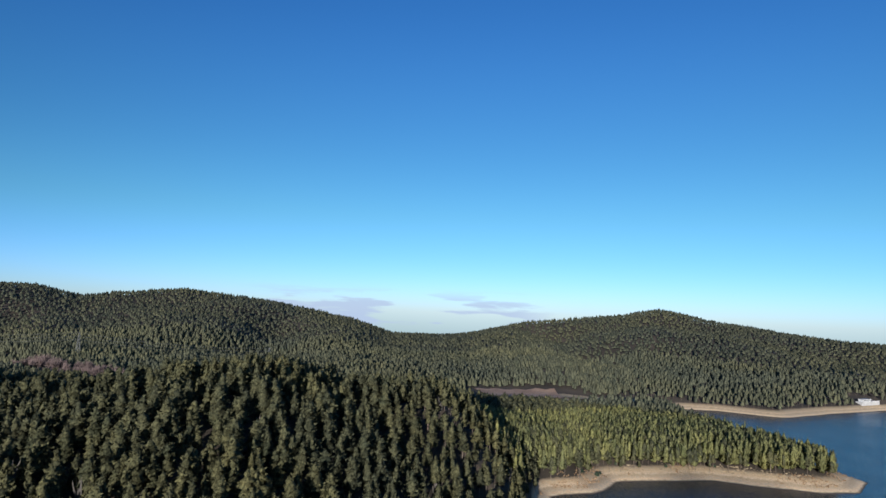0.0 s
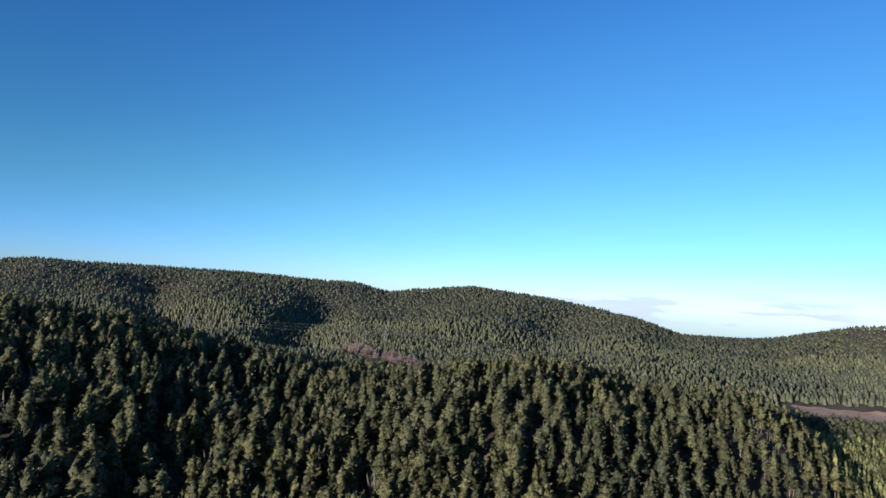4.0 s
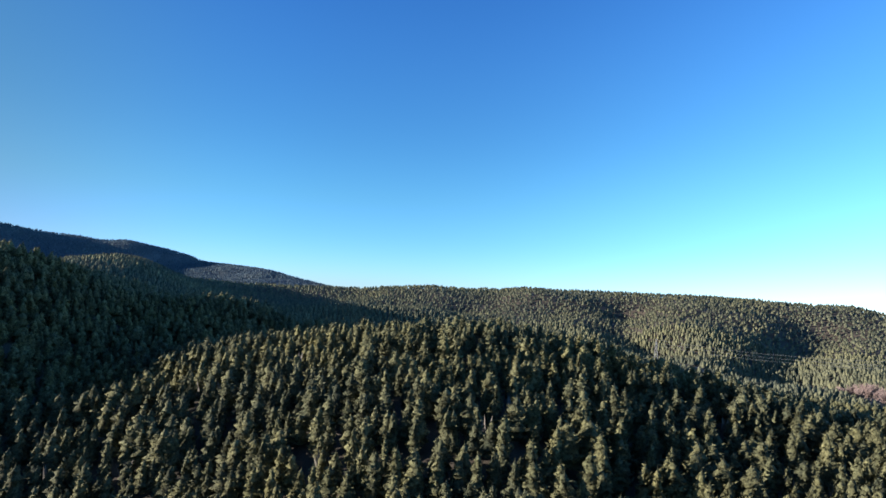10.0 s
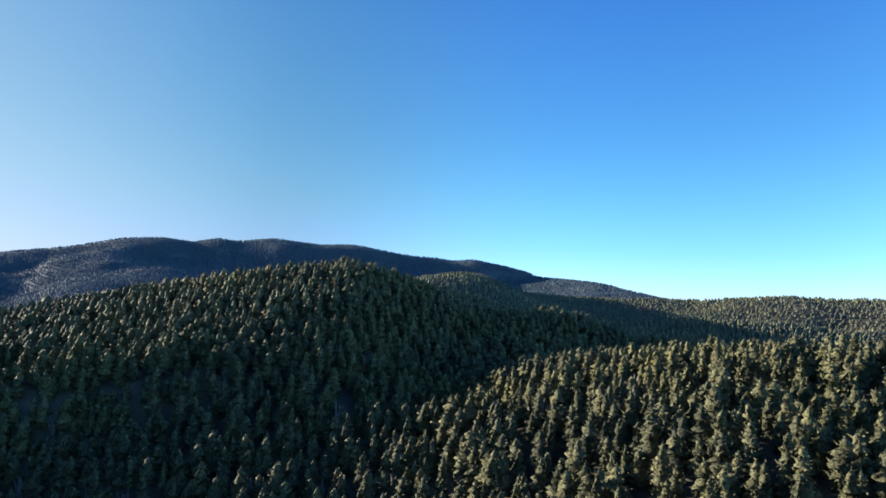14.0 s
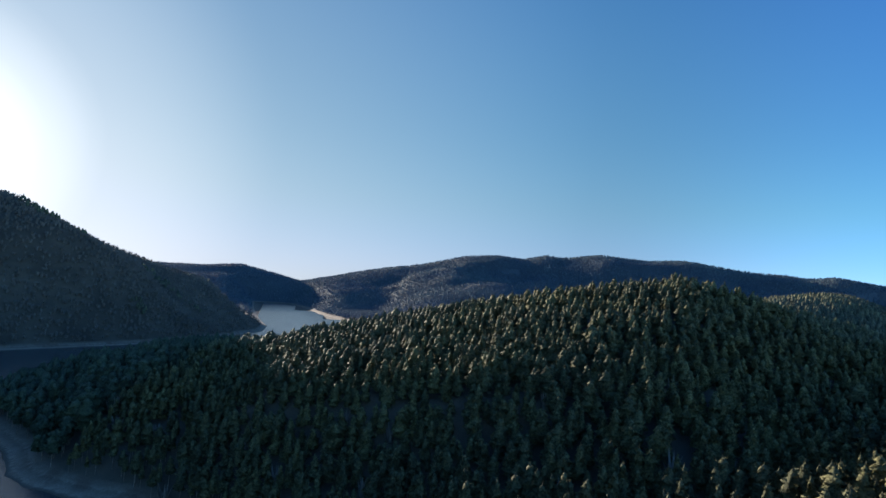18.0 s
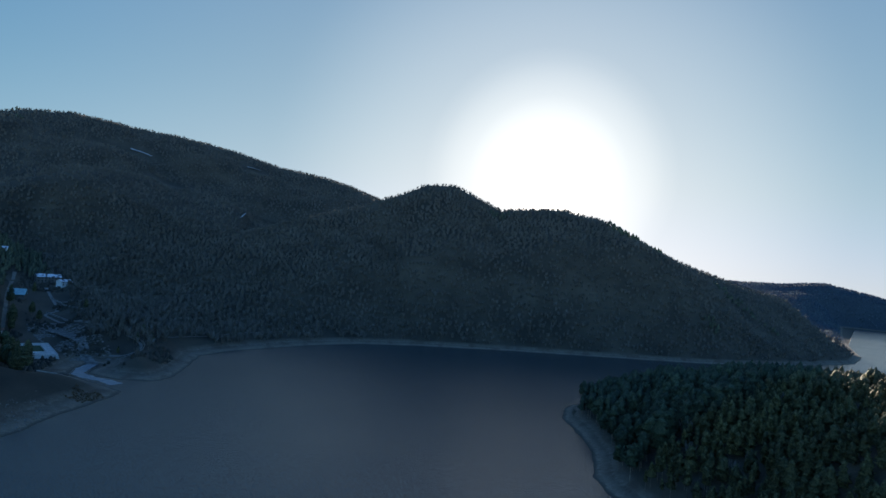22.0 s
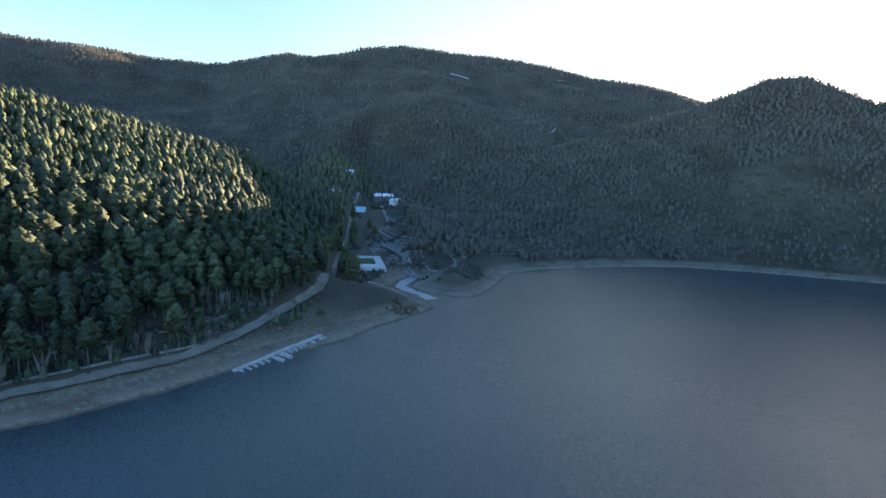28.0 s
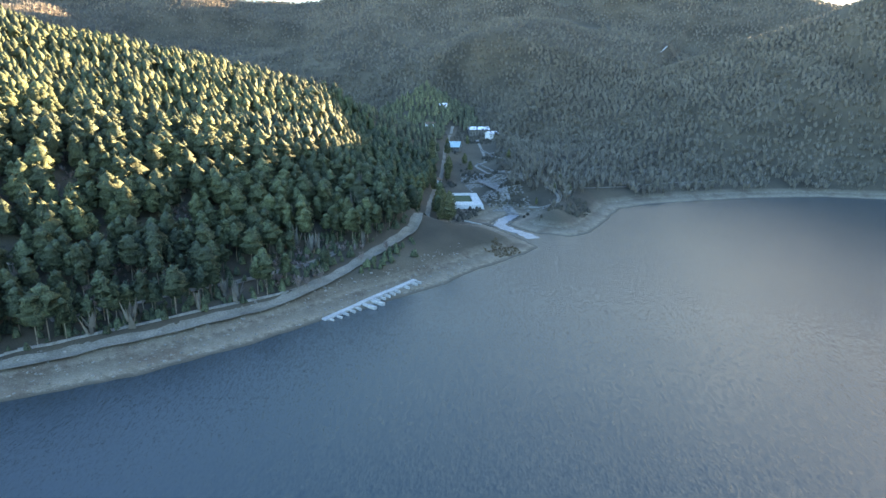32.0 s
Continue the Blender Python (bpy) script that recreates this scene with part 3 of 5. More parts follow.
def needle_tree(rng, tiers, sides, sprays, low=0.2, top=1.6, wide=1.0, size=0.1, dent=0.7):
    """Crown of a pine, one metre high: whorls of boughs, each whorl overhanging the next, with small upswept sprays of needles all over. Returns vertices and triangles."""
    v, f = [], []
    lean, phase = rng.uniform(-0.03, 0.03, 2), rng.uniform(0, 6.28, 2)
    lobes = rng.uniform(0.05, 0.16)

    def reach(u, a):
        return wide * crown_reach(u, top) * (1 + lobes * math.sin(2 * a + 5 * u + phase[0]) + lobes * math.sin(3 * a - 8 * u + phase[1]))

    v.append((lean[0], lean[1], 1.0))
    rows = []
    for k in range(tiers):
        u = 1 - (k + 0.75) / tiers
        drop = (1 - low) / tiers
        for inner in (False, True):
            row = []
            for j in range(sides):
                a = 2 * math.pi * (j + 0.5 * (k % 2)) / sides + rng.uniform(-0.22, 0.22)
                w = max(0.02, u + rng.uniform(-0.35, 0.35) / tiers)
                r = reach(w, a) * (dent * rng.uniform(0.75, 1.0) if inner else rng.uniform(0.74, 1.2))
                z = low + (1 - low) * w - (0.22 * drop if inner else 0.0)
                row.append(len(v))
                v.append((lean[0] * w + r * math.cos(a), lean[1] * w + r * math.sin(a), z))
            rows.append(row)
    v.append((0, 0, low * 0.85))
    f += [(0, rows[0][j], rows[0][(j + 1) % sides]) for j in range(sides)]
    for p, q in zip(rows[:-1], rows[1:]):
        for j in range(sides):
            i = (j + 1) % sides
            f += [(p[j], q[j], p[i]), (p[i], q[j], q[i])]
    f += [(rows[-1][j], len(v) - 1, rows[-1][(j + 1) % sides]) for j in range(sides)]
    share = np.cumsum([crown_reach(u, top) + 0.04 for u in np.linspace(0, 1, 60)])
    z_ = Vector((0, 0, 1))
    for k in range(sprays):
        u = float(np.interp(rng.uniform(0, share[-1]), share, np.linspace(0, 1, 60)))
        a = k * 2.39996 + rng.uniform(-0.6, 0.6)
        out, side = Vector((math.cos(a), math.sin(a), 0)), Vector((-math.sin(a), math.cos(a), 0))
        at = Vector((lean[0] * u, lean[1] * u, low + (1 - low) * u)) + out * reach(u, a) * rng.uniform(0.74, 0.98)
        way = (out * rng.uniform(0.4, 1.0) + z_ * rng.uniform(0.1, 1.0) + side * rng.uniform(-0.8, 0.8)).normalized()
        w = way.cross(out * 0.8 + Vector(rng.normal(0, 0.5, 3))).normalized()
        ln, b = size * rng.uniform(0.6, 1.3), len(v)
        v += [tuple(at + w * ln * 0.33 - way * ln * 0.3), tuple(at - w * ln * 0.33 - way * ln * 0.3), tuple(at + way * ln * 0.7)]
        f.append((b, b + 1, b + 2))
    tip = len(v)
    v += [(lean[0], lean[1], 1.06), (lean[0] + 0.018, lean[1], 0.9), (lean[0] - 0.011, lean[1] + 0.016, 0.9), (lean[0] - 0.011, lean[1] - 0.016, 0.9)]
    f += [(tip, tip + 1, tip + 2), (tip, tip + 2, tip + 3), (tip, tip + 3, tip + 1)]
    return np.array(v), np.array(f)


def plain_tree(rng, sides, rings):
    """Crown of a pine seen from afar, one metre high."""
    v, f = [(0, 0, 1.0)], []
    for k in range(rings):
        h = 0.78 - 0.62 * k / max(1, rings - 1) if rings > 1 else 0.35
        r0 = 0.13 + 0.14 * k / max(1, rings - 1) if rings > 1 else 0.28
        for j in range(sides):
            a, r = 2 * math.pi * (j + 0.5 * k) / sides, r0 * rng.uniform(0.7, 1.3)
            v.append((r * math.cos(a), r * math.sin(a), h + rng.uniform(-0.07, 0.07)))
    f += [(0, 1 + j, 1 + (j + 1) % sides) for j in range(sides)]
    for k in range(rings - 1):
        a, b = 1 + k * sides, 1 + (k + 1) * sides
        for j in range(sides):
            f += [(a + j, b + j, a + (j + 1) % sides), (a + (j + 1) % sides, b + j, b + (j + 1) % sides)]
    return np.array(v), np.array(f)


def broom_tree(rng, twigs):
    """Leafless crown seen from afar, one metre high: a few slim fans of twigs."""
    v, f = [], []
    for k in range(twigs):
        a, r = 2.4 * k + rng.uniform(-0.5, 0.5), rng.uniform(0.08, 0.34)
        c, s_, w = math.cos(a), math.sin(a), rng.uniform(0.05, 0.09)
        base, tip = rng.uniform(0.0, 0.3), rng.uniform(0.7, 1.0) - 0.5 * r
        b = len(v)
        v += [(0.3 * r * c - w * s_, 0.3 * r * s_ + w * c, base), (0.3 * r * c + w * s_, 0.3 * r * s_ - w * c, base), (r * c, r * s_, tip)]
        f.append((b, b + 1, b + 2))
    return np.array(v), np.array(f)


def scatter_mesh(name, shapes, x, y, z, high, mat, rng, wide=1.0):
    """One mesh with a tree of the given height at each place."""
    vs, fs, base = [], [], 0
    kind, turn = rng.integers(0, len(shapes), len(x)), rng.uniform(0, 2 * math.pi, len(x))
    girth = wide * rng.uniform(0.8, 1.25, len(x))
    for n, (v, f) in enumerate(shapes):
        q = kind == n
        c, s, hh = np.cos(turn[q])[:, None], np.sin(turn[q])[:, None], high[q][:, None]
        g = hh * girth[q][:, None]
        px = x[q][:, None] + g * (v[:, 0] * c - v[:, 1] * s)
        py = y[q][:, None] + g * (v[:, 0] * s + v[:, 1] * c)
        pz = z[q][:, None] + hh * v[:, 2]
        vs.append(np.stack([px, py, pz], -1).reshape(-1, 3))
        fs.append((f[None] + (base + np.arange(q.sum()) * len(v))[:, None, None]).reshape(-1, 3))
        base += q.sum() * len(v)
    vs, fs = np.concatenate(vs), np.concatenate(fs)
    me = bpy.data.meshes.new(name)
    me.vertices.add(len(vs))
    me.vertices.foreach_set("co", vs.astype(np.float32).ravel())
    me.loops.add(fs.size)
    me.loops.foreach_set("vertex_index", fs.astype(np.int32).ravel())
    me.polygons.add(len(fs))
    me.polygons.foreach_set("loop_start", np.arange(0, fs.size, 3, dtype=np.int32))
    me.update(calc_edges=True)
    me.materials.append(mat)
    return new(name, me)


ROAD = [(-20, -196, 0), (-50, -220, 0), (-78, -239, 0), (-92, -247, 0), (-106, -257, 0), (-122, -268, 0), (-139, -283, 0), (-158, -301, 0),
        (-169, -317, 0), (-178, -331, 0), (-190, -352, 0), (-203, -376, 0), (-212, -397, 0), (-219, -440, 0), (-222, -500, 0),
        (-226, -560, 0), (-234, -630, 0), (-240, -720, 0), (-252, -830, 0)]
VALLEY = [(-262, -470, 0), (-255, -540, 0), (-262, -620, 0), (-262, -700, 0), (-270, -800, 0)]
MEADOW = [(-391, 911, 0), (-223, 820, 0), (-95, 771, 0), (-50, 660, 0), (-15, 590, 0)]
FOREST_TRACK = [(-84, -266, 0), (-95, -276, 0), (-109, -286, 0), (-121, -298, 0), (-137, -309, 0), (-151, -323, 0), (-166, -337, 0), (-178, -356, 0)]
TERRACE = [(-36, -275, 0), (-56, -290, 0), (-68, -298, 0), (-83, -310, 0), (-95, -322, 0), (-108, -340, 0)]
TRACK = [(52, -455, 0), (40, -481, 0), (30, -503, 0), (11, -503, 0), (-12, -505, 0)]
FIELD = [(318, 487, 0), (345, 481, 0), (372, 470, 0), (398, 452, 0)]
MARGIN = [(398, 452, 0), (425, 424, 0), (455, 406, 0), (487, 390, 0), (522, 384, 0)]


def clearings(x, y, sd):
    """True where no wood grows: the village, meadows, cut lines and the banks."""
    wob = 8 * value_noise(x, y, 30, 21) + 4 * value_noise(x, y, 11, 22)
    village = to_line(x, y, VALLEY)[0] + wob < 30
    meadow = (to_line(x, y, MEADOW)[0] + wob < 24) | (to_line(x, y, FIELD)[0] + 0.4 * wob < 30) | (to_line(x, y, MARGIN)[0] + 0.3 * wob < 13) | (to_line(x, y, [(300, 462, 0), (345, 450, 0), (385, 430, 0)])[0] < 24)
    spit = (to_line(x, y, [(-222, -345, 0), (-262, -400, 0), (-262, -450, 0)])[0] + wob < 38)
    bare = (value_noise(x, y, 120, 31) > 0.93) & (np.hypot(x - CX, y - CY) > 600)
    glade = (y < -200) & (x > -215) & (x < 200) & (value_noise(x, y, 19, 91) + 0.4 * value_noise(x, y, 8, 92) > 0.9)
    slope = glade | (to_line(x, y, [(-488, -1516, 0), (-528, -1489, 0)])[0] < 22) | (to_line(x, y, [(-752, -1490, 0), (-786, -1498, 0)])[0] < 24)
    for hx, hy, hr in ((-450, -1490, 50), (-520, -1335, 38), (-767, -1487, 40)):
        slope |= np.hypot(x - hx, y - hy) + wob < hr
    track = (to_line(x, y, ROAD)[0] < 5.5) | (to_line(x, y, TRACK)[0] < 7) | (to_line(x, y, FOREST_TRACK)[0] < 5) | (to_line(x, y, TERRACE)[0] < 4.5) | (np.hypot(x - 772, y - 277) < 32)
    return village | meadow | spit | bare | slope | track


def seen_from_flight(x, y, z):
    """True where a treetop can be seen over the ground from the flight line."""
    out = np.zeros(x.shape, bool)
    for ex, ey, ez in ((-120, -30, 98), (-150, 30, 99), (-195, 20, 100), (-219, -35, 96)):
        clear = np.ones(x.shape, bool)
        for s in np.linspace(0.12, 0.95, 34):
            px, py, pz = ex + s * (x - ex), ey + s * (y - ey), ez + s * (z - ez)
            k = np.clip(np.searchsorted(RINGS, np.hypot(px - CX, py - CY)) - 1, 0, len(RINGS) - 1)
            j = np.clip(np.searchsorted(ANG, np.arctan2(py - CY, px - CX)), 0, len(ANG) - 1)
            clear &= gz[k, j] + 5 * s < pz
        out |= clear
    return out


def on_sheet(x, y):
    """Height of the sheet of ground between its vertices."""
    r, a = np.hypot(x - CX, y - CY), np.arctan2(y - CY, x - CX)
    i = np.clip(np.searchsorted(RINGS, r) - 1, 0, len(RINGS) - 2)
    j = np.clip(np.searchsorted(ANG, a) - 1, 0, len(ANG) - 2)
    u = np.clip((r - RINGS[i]) / (RINGS[i + 1] - RINGS[i]), 0, 1)
    w = np.clip((a - ANG[j]) / (ANG[j + 1] - ANG[j]), 0, 1)
    return (gz[i, j] * (1 - u) + gz[i + 1, j] * u) * (1 - w) + (gz[i, j + 1] * (1 - u) + gz[i + 1, j + 1] * u) * w


def places(lo, hi, step, seed, box=None):
    """Jittered places of trees on land between two distances from the middle of the flight."""
    rng = np.random.default_rng(seed)
    g = np.arange(-hi, hi, step)
    x, y = (a.ravel() + rng.uniform(-0.48 * step, 0.48 * step, g.size ** 2) for a in np.meshgrid(g, g))
    r = np.hypot(x, y)
    q = (r >= lo) & (r < hi)
    x, y = x[q] + CX, y[q] + CY
    z, sd = relief(x, y)
    z = on_sheet(x, y)
    edge = 30 - 19 * ((x > 30) & (y > 0)) - 19 * (x < -400) - 8 * ((y < -150) & (x > -240) & (x < 0)) + (5 + 5 * (x > 90)) * value_noise(x, y, 22, 41)
    q = (sd > edge) & (z > 3.0) & ~clearings(x, y, sd)
    x, y, z = x[q], y[q], z[q]
    if lo > 300 or hi < 500:
        q = seen_from_flight(x, y, z + 14) | (rng.uniform(size=len(x)) < 0.1)
        x, y, z = x[q], y[q], z[q]
    return x, y, z, rng


def heights(rng, n, lo, hi):
    return lo + (hi - lo) * rng.beta(2.2, 1.6, n)


rng0 = np.random.default_rng(3)
FINE = [needle_tree(rng0, 5, 6, 84, top=rng0.uniform(0.9, 2.2), wide=rng0.uniform(0.72, 0.95), size=0.085) for _ in range(12)]
EVEN = [needle_tree(rng0, 4, 5, 32, top=rng0.uniform(0.9, 2.2), wide=rng0.uniform(0.75, 0.95), size=0.1) for _ in range(9)]
ROUND = [needle_tree(rng0, 4, 6, 84, low=0.22, top=rng0.uniform(1.6, 3.2), wide=rng0.uniform(0.85, 1.05), size=0.08) for _ in range(9)]
NEXT = [needle_tree(rng0, 2, 5, 6, top=rng0.uniform(0.9, 2.2), wide=0.9, size=0.14) for _ in range(8)]
SLIM = [needle_tree(rng0, 3, 5, 14, low=0.2, top=rng0.uniform(0.9, 1.7), wide=rng0.uniform(0.5, 0.64), size=0.11) for _ in range(6)]
MID = [plain_tree(rng0, 4, 2) for _ in range(8)]
COARSE = [plain_tree(rng0, 5, 1) for _ in range(5)]
BROOM = [broom_tree(rng0, 11) for _ in range(8)]
BROOM_FAR = [broom_tree(rng0, 6) for _ in range(6)]

# single pines on the slope that the flight passes nearest
x, y, z, rng = places(0, 430, 5.4, 16)
gap = value_noise(x, y, 26, 81) + 0.7 * value_noise(x, y, 11, 82) > 1.35
keep = np.where(y > -140, ~gap, rng.uniform(size=len(x)) < 0.74)
x, y, z = x[keep], y[keep], z[keep]
tall = heights(rng, len(x), 7.5, 16) * np.where(y < -140, 1.3, 1.0)
order = np.argsort(np.hypot(x + 140, y - 25))
single, rest = order[:290], order[290:]


def mesh_of(name, v, f, mat):
    me = bpy.data.meshes.new(name)
    me.from_pydata([tuple(p) for p in v], [], [tuple(int(i) for i in t) for t in f])
    me.materials.append(mat)
    return me


def trunk_shape(sides=7):
    v = [(r * math.cos(q), r * math.sin(q), h) for h, r in ((-0.04, 0.018), (0.3, 0.013), (0.96, 0.003)) for q in np.arange(sides) * 2 * math.pi / sides]
    f = [(k * sides + j, k * sides + (j + 1) % sides, (k + 1) * sides + (j + 1) % sides, (k + 1) * sides + j) for k in range(2) for j in range(sides)]
    return v, f


CLOSE = []
for n in range(9):
    pine = new("pine_tree")
    v, f = needle_tree(rng0, 9, 9, 420, top=rng0.uniform(0.85, 2.0), wide=rng0.uniform(0.78, 1.0), size=0.06)
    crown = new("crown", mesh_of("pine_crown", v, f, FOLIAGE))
    trunk = new("trunk", mesh_of("pine_trunk", *trunk_shape(), BARK))
    crown.parent, trunk.parent = pine, pine
    tagged(pine, "tall olive green pine standing in dense hillside forest", "tree", "pines on the near slope")
    CLOSE.append(pine)
for n, i in enumerate(single):
    m = Matrix.LocRotScale((x[i], y[i], z[i]), Euler((0, 0, rng.uniform(0, 6.28))), (tall[i] * rng.uniform(0.9, 1.25),) * 2 + (tall[i],))
    if n < 9:
        CLOSE[n].matrix_basis = m
    else:
        made = copy_thing(CLOSE[n % 9], Matrix())
        made.matrix_basis = m

COUNT = {}


def forest(name, shapes, x, y, z, high, mat, rng, label, wide=1.0):
    COUNT[name] = len(x)
    return tagged(scatter_mesh(name, shapes, x, y, z, high, mat, rng, wide), label, "forest", kind="stuff")


TRUNKS = []


def raise_edge(x, y, z, tall):
    """Along the banks the pines show bare trunks: crowns sit higher there."""
    edge = shore_distance(x, y) < np.where(x < -400, 24, 62)
    TRUNKS.append((x[edge], y[edge], z[edge], tall[edge]))
    return z + np.where(edge, 0.26 * tall, 0), tall * np.where(edge, 0.78, 1)


bx, by, bz, bt = x[rest], y[rest], z[rest], tall[rest]
bz2, bt2 = raise_edge(bx, by, bz, bt)
tan = rng.uniform(size=len(bx)) < 0.03 + 0.05 * (by < -100)
away = np.hypot(bx - CX, by - CY) > 295
south = by < -140
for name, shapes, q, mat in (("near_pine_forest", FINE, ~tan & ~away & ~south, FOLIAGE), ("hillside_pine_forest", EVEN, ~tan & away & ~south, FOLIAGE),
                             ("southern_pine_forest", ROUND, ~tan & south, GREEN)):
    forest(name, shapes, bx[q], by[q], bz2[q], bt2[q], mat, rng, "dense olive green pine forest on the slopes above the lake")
forest("near_bare_trees", BROOM, bx[tan], by[tan], bz[tan], 0.75 * bt[tan], BARE_WOOD, rng, "scattered leafless grey brown trees among the pines")
for name, lo, hi, step, shapes in (("lakeside", 430, 640, 5.8, NEXT), ("middle", 640, 1100, 6.8, MID), ("far", 1100, 2500, 9.0, COARSE), ("distant", 2500, 4300, 12.0, COARSE)):
    x, y, z, rng = places(lo, hi, step, int(lo) % 97)
    beech = (to_line(x, y, SOUTHWEST)[0] < 460) | (to_line(x, y, SOUTH)[0] < 900)
    beech &= value_noise(x, y, 160, 51) + 0.5 * value_noise(x, y, 40, 52) > -0.95
    beech &= to_line(x, y, EAST_SPUR)[0] > 250
    beech |= (x < -288) & (y < -440) & (x > -760)
    tall = heights(rng, len(x), 7, 15) * (np.where(x < -400, 1.15, 1.0) if hi < 700 else 0.82 if hi < 1200 else 0.82)
    base = z
    if hi <= 1100:
        z, tall = raise_edge(x, y, z, tall)
    slope = ~beech & (y < -140) & (hi < 700)
    pine = ~beech & ~slope
    if slope.any():
        forest("valley_pine_forest", shapes, x[slope], y[slope], z[slope], 1.25 * tall[slope], GREEN, rng, "tall green pine forest round the village valley")
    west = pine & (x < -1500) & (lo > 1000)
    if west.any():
        forest("western_pine_forest", shapes, x[west], y[west], z[west], (1.2 if lo > 2000 else 1.0) * tall[west], FOLIAGE_HAZED, rng,
               "pine forest with blue haze in its colour on the mountains beyond the lake arm")
    pine &= ~west
    if pine.any():
        forest(name + "_pine_forest", shapes, x[pine], y[pine], z[pine], (1.2 if lo > 2000 else 1.0) * tall[pine], FOLIAGE if hi < 700 else FOLIAGE_FAR if hi < 2600 else FOLIAGE_HAZED, rng,
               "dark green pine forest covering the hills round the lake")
    forest(name + "_beech_forest", BROOM if hi <= 1100 else BROOM_FAR, x[beech], y[beech], z[beech] - 0.3, 0.8 * tall[beech], BARE_WOOD, rng,
           "leafless grey brown beech forest on the shaded mountain", 1.7)

x, y, z, rng = places(0, 640, 4.1, 77)
q = (x > 95) & (x < 356) & (y > 120) & (y < 330) & (shore_distance(x, y) > 15 + 4 * value_noise(x, y, 14, 31))
x, y, z = x[q], y[q], z[q]
tall = heights(rng, len(x), 11, 17)
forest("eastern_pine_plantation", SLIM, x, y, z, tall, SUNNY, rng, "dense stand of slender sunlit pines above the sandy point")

stem = (np.array([(0.012 * math.cos(q), 0.012 * math.sin(q), h) for h in (-0.03, 0.5) for q in (0, 2.09, 4.19)]),
        np.array([(0, 1, 4), (0, 4, 3), (1, 2, 5), (1, 5, 4), (2, 0, 3), (2, 3, 5)]))
sx, sy, sz, st = (np.concatenate(c) for c in zip(*TRUNKS))
tagged(scatter_mesh("pine_trunks", [stem], sx, sy, sz, st, BARK, np.random.default_rng(8)), "pale bare pine trunks along the forest edge", "tree trunks", kind="stuff")


# ---- helpers for things ----
def up(x, y, lift=0.0):
    """Height of the ground at one place."""
    return float(relief(np.array([float(x)]), np.array([float(y)]))[0][0]) + lift


def part(name, bm, mat, parent, label=""):
    me = bpy.data.meshes.new(name)
    bm.to_mesh(me)
    bm.free()
    me.materials.append(mat)
    ob = new(name, me)
    ob.parent = parent
    if label:
        tagged(ob, label)
    return ob


def box(bm, x0, y0, z0, x1, y1, z1, bevel=0.0):
    made = bmesh.ops.create_cube(bm, size=1.0)["verts"]
    bmesh.ops.scale(bm, vec=(x1 - x0, y1 - y0, z1 - z0), verts=made)
    bmesh.ops.translate(bm, vec=((x0 + x1) / 2, (y0 + y1) / 2, (z0 + z1) / 2), verts=made)
    if bevel:
        edges = list({e for v in made for e in v.link_edges})
        bmesh.ops.bevel(bm, geom=edges, offset=bevel, segments=1, affect="EDGES")
    return bm


def boxed(*size, bevel=0.0):
    return box(bmesh.new(), *size, bevel=bevel)


def thing(name, x, y, z, turn, label, category, group=""):
    ob = new(name)
    ob.matrix_basis = pose(x, y, z, 0, 0, turn)
    return tagged(ob, label, category, group)


def strip(name, line, width, mat, lift, label, category, step=4.0, level=None):
    """A road or stream laid over the ground along a line."""
    pts = []
    for (ax, ay, *_), (bx, by, *_) in zip(line[:-1], line[1:]):
        n = max(1, int(math.hypot(bx - ax, by - ay) / step))
        pts += [(ax + (bx - ax) * k / n, ay + (by - ay) * k / n) for k in range(n)]
    pts.append(line[-1][:2])
    pts = np.array(pts)
    pts[1:-1] = (pts[:-2] + 2 * pts[1:-1] + pts[2:]) / 4
    way = np.gradient(pts, axis=0)
    way /= np.linalg.norm(way, axis=1)[:, None]
    side = np.stack([-way[:, 1], way[:, 0]], 1)
    cols = np.linspace(-0.5, 0.5, 5)
    wide = width * (1 + 0.12 * np.sin(np.arange(len(pts)) * 1.7) + 0.08 * np.sin(np.arange(len(pts)) * 0.61))
    grid = pts[:, None] + side[:, None] * cols[None, :, None] * wide[:, None, None]
    z = relief(grid[..., 0], grid[..., 1])[0]
    z = np.maximum(z, z.mean(1, keepdims=True)) + lift - 0.5 * np.abs(cols)[None] ** 3
    if level is not None:
        z = np.full_like(z, level)
    bm = bmesh.new()
    vs = [[bm.verts.new((grid[i, j, 0], grid[i, j, 1], z[i, j])) for j in range(5)] for i in range(len(pts))]
    for i in range(len(pts) - 1):
        for j in range(4):
            bm.faces.new((vs[i][j], vs[i][j + 1], vs[i + 1][j + 1], vs[i + 1][j]))
    bm.normal_update()
    bm.faces.ensure_lookup_table()
    if bm.faces[0].normal.z < 0:
        bmesh.ops.reverse_faces(bm, faces=bm.faces)
    me = bpy.data.meshes.new(name)
    bm.to_mesh(me)
    bm.free()
    me.materials.append(mat)
    return tagged(new(name, me), label, category, kind="structure")


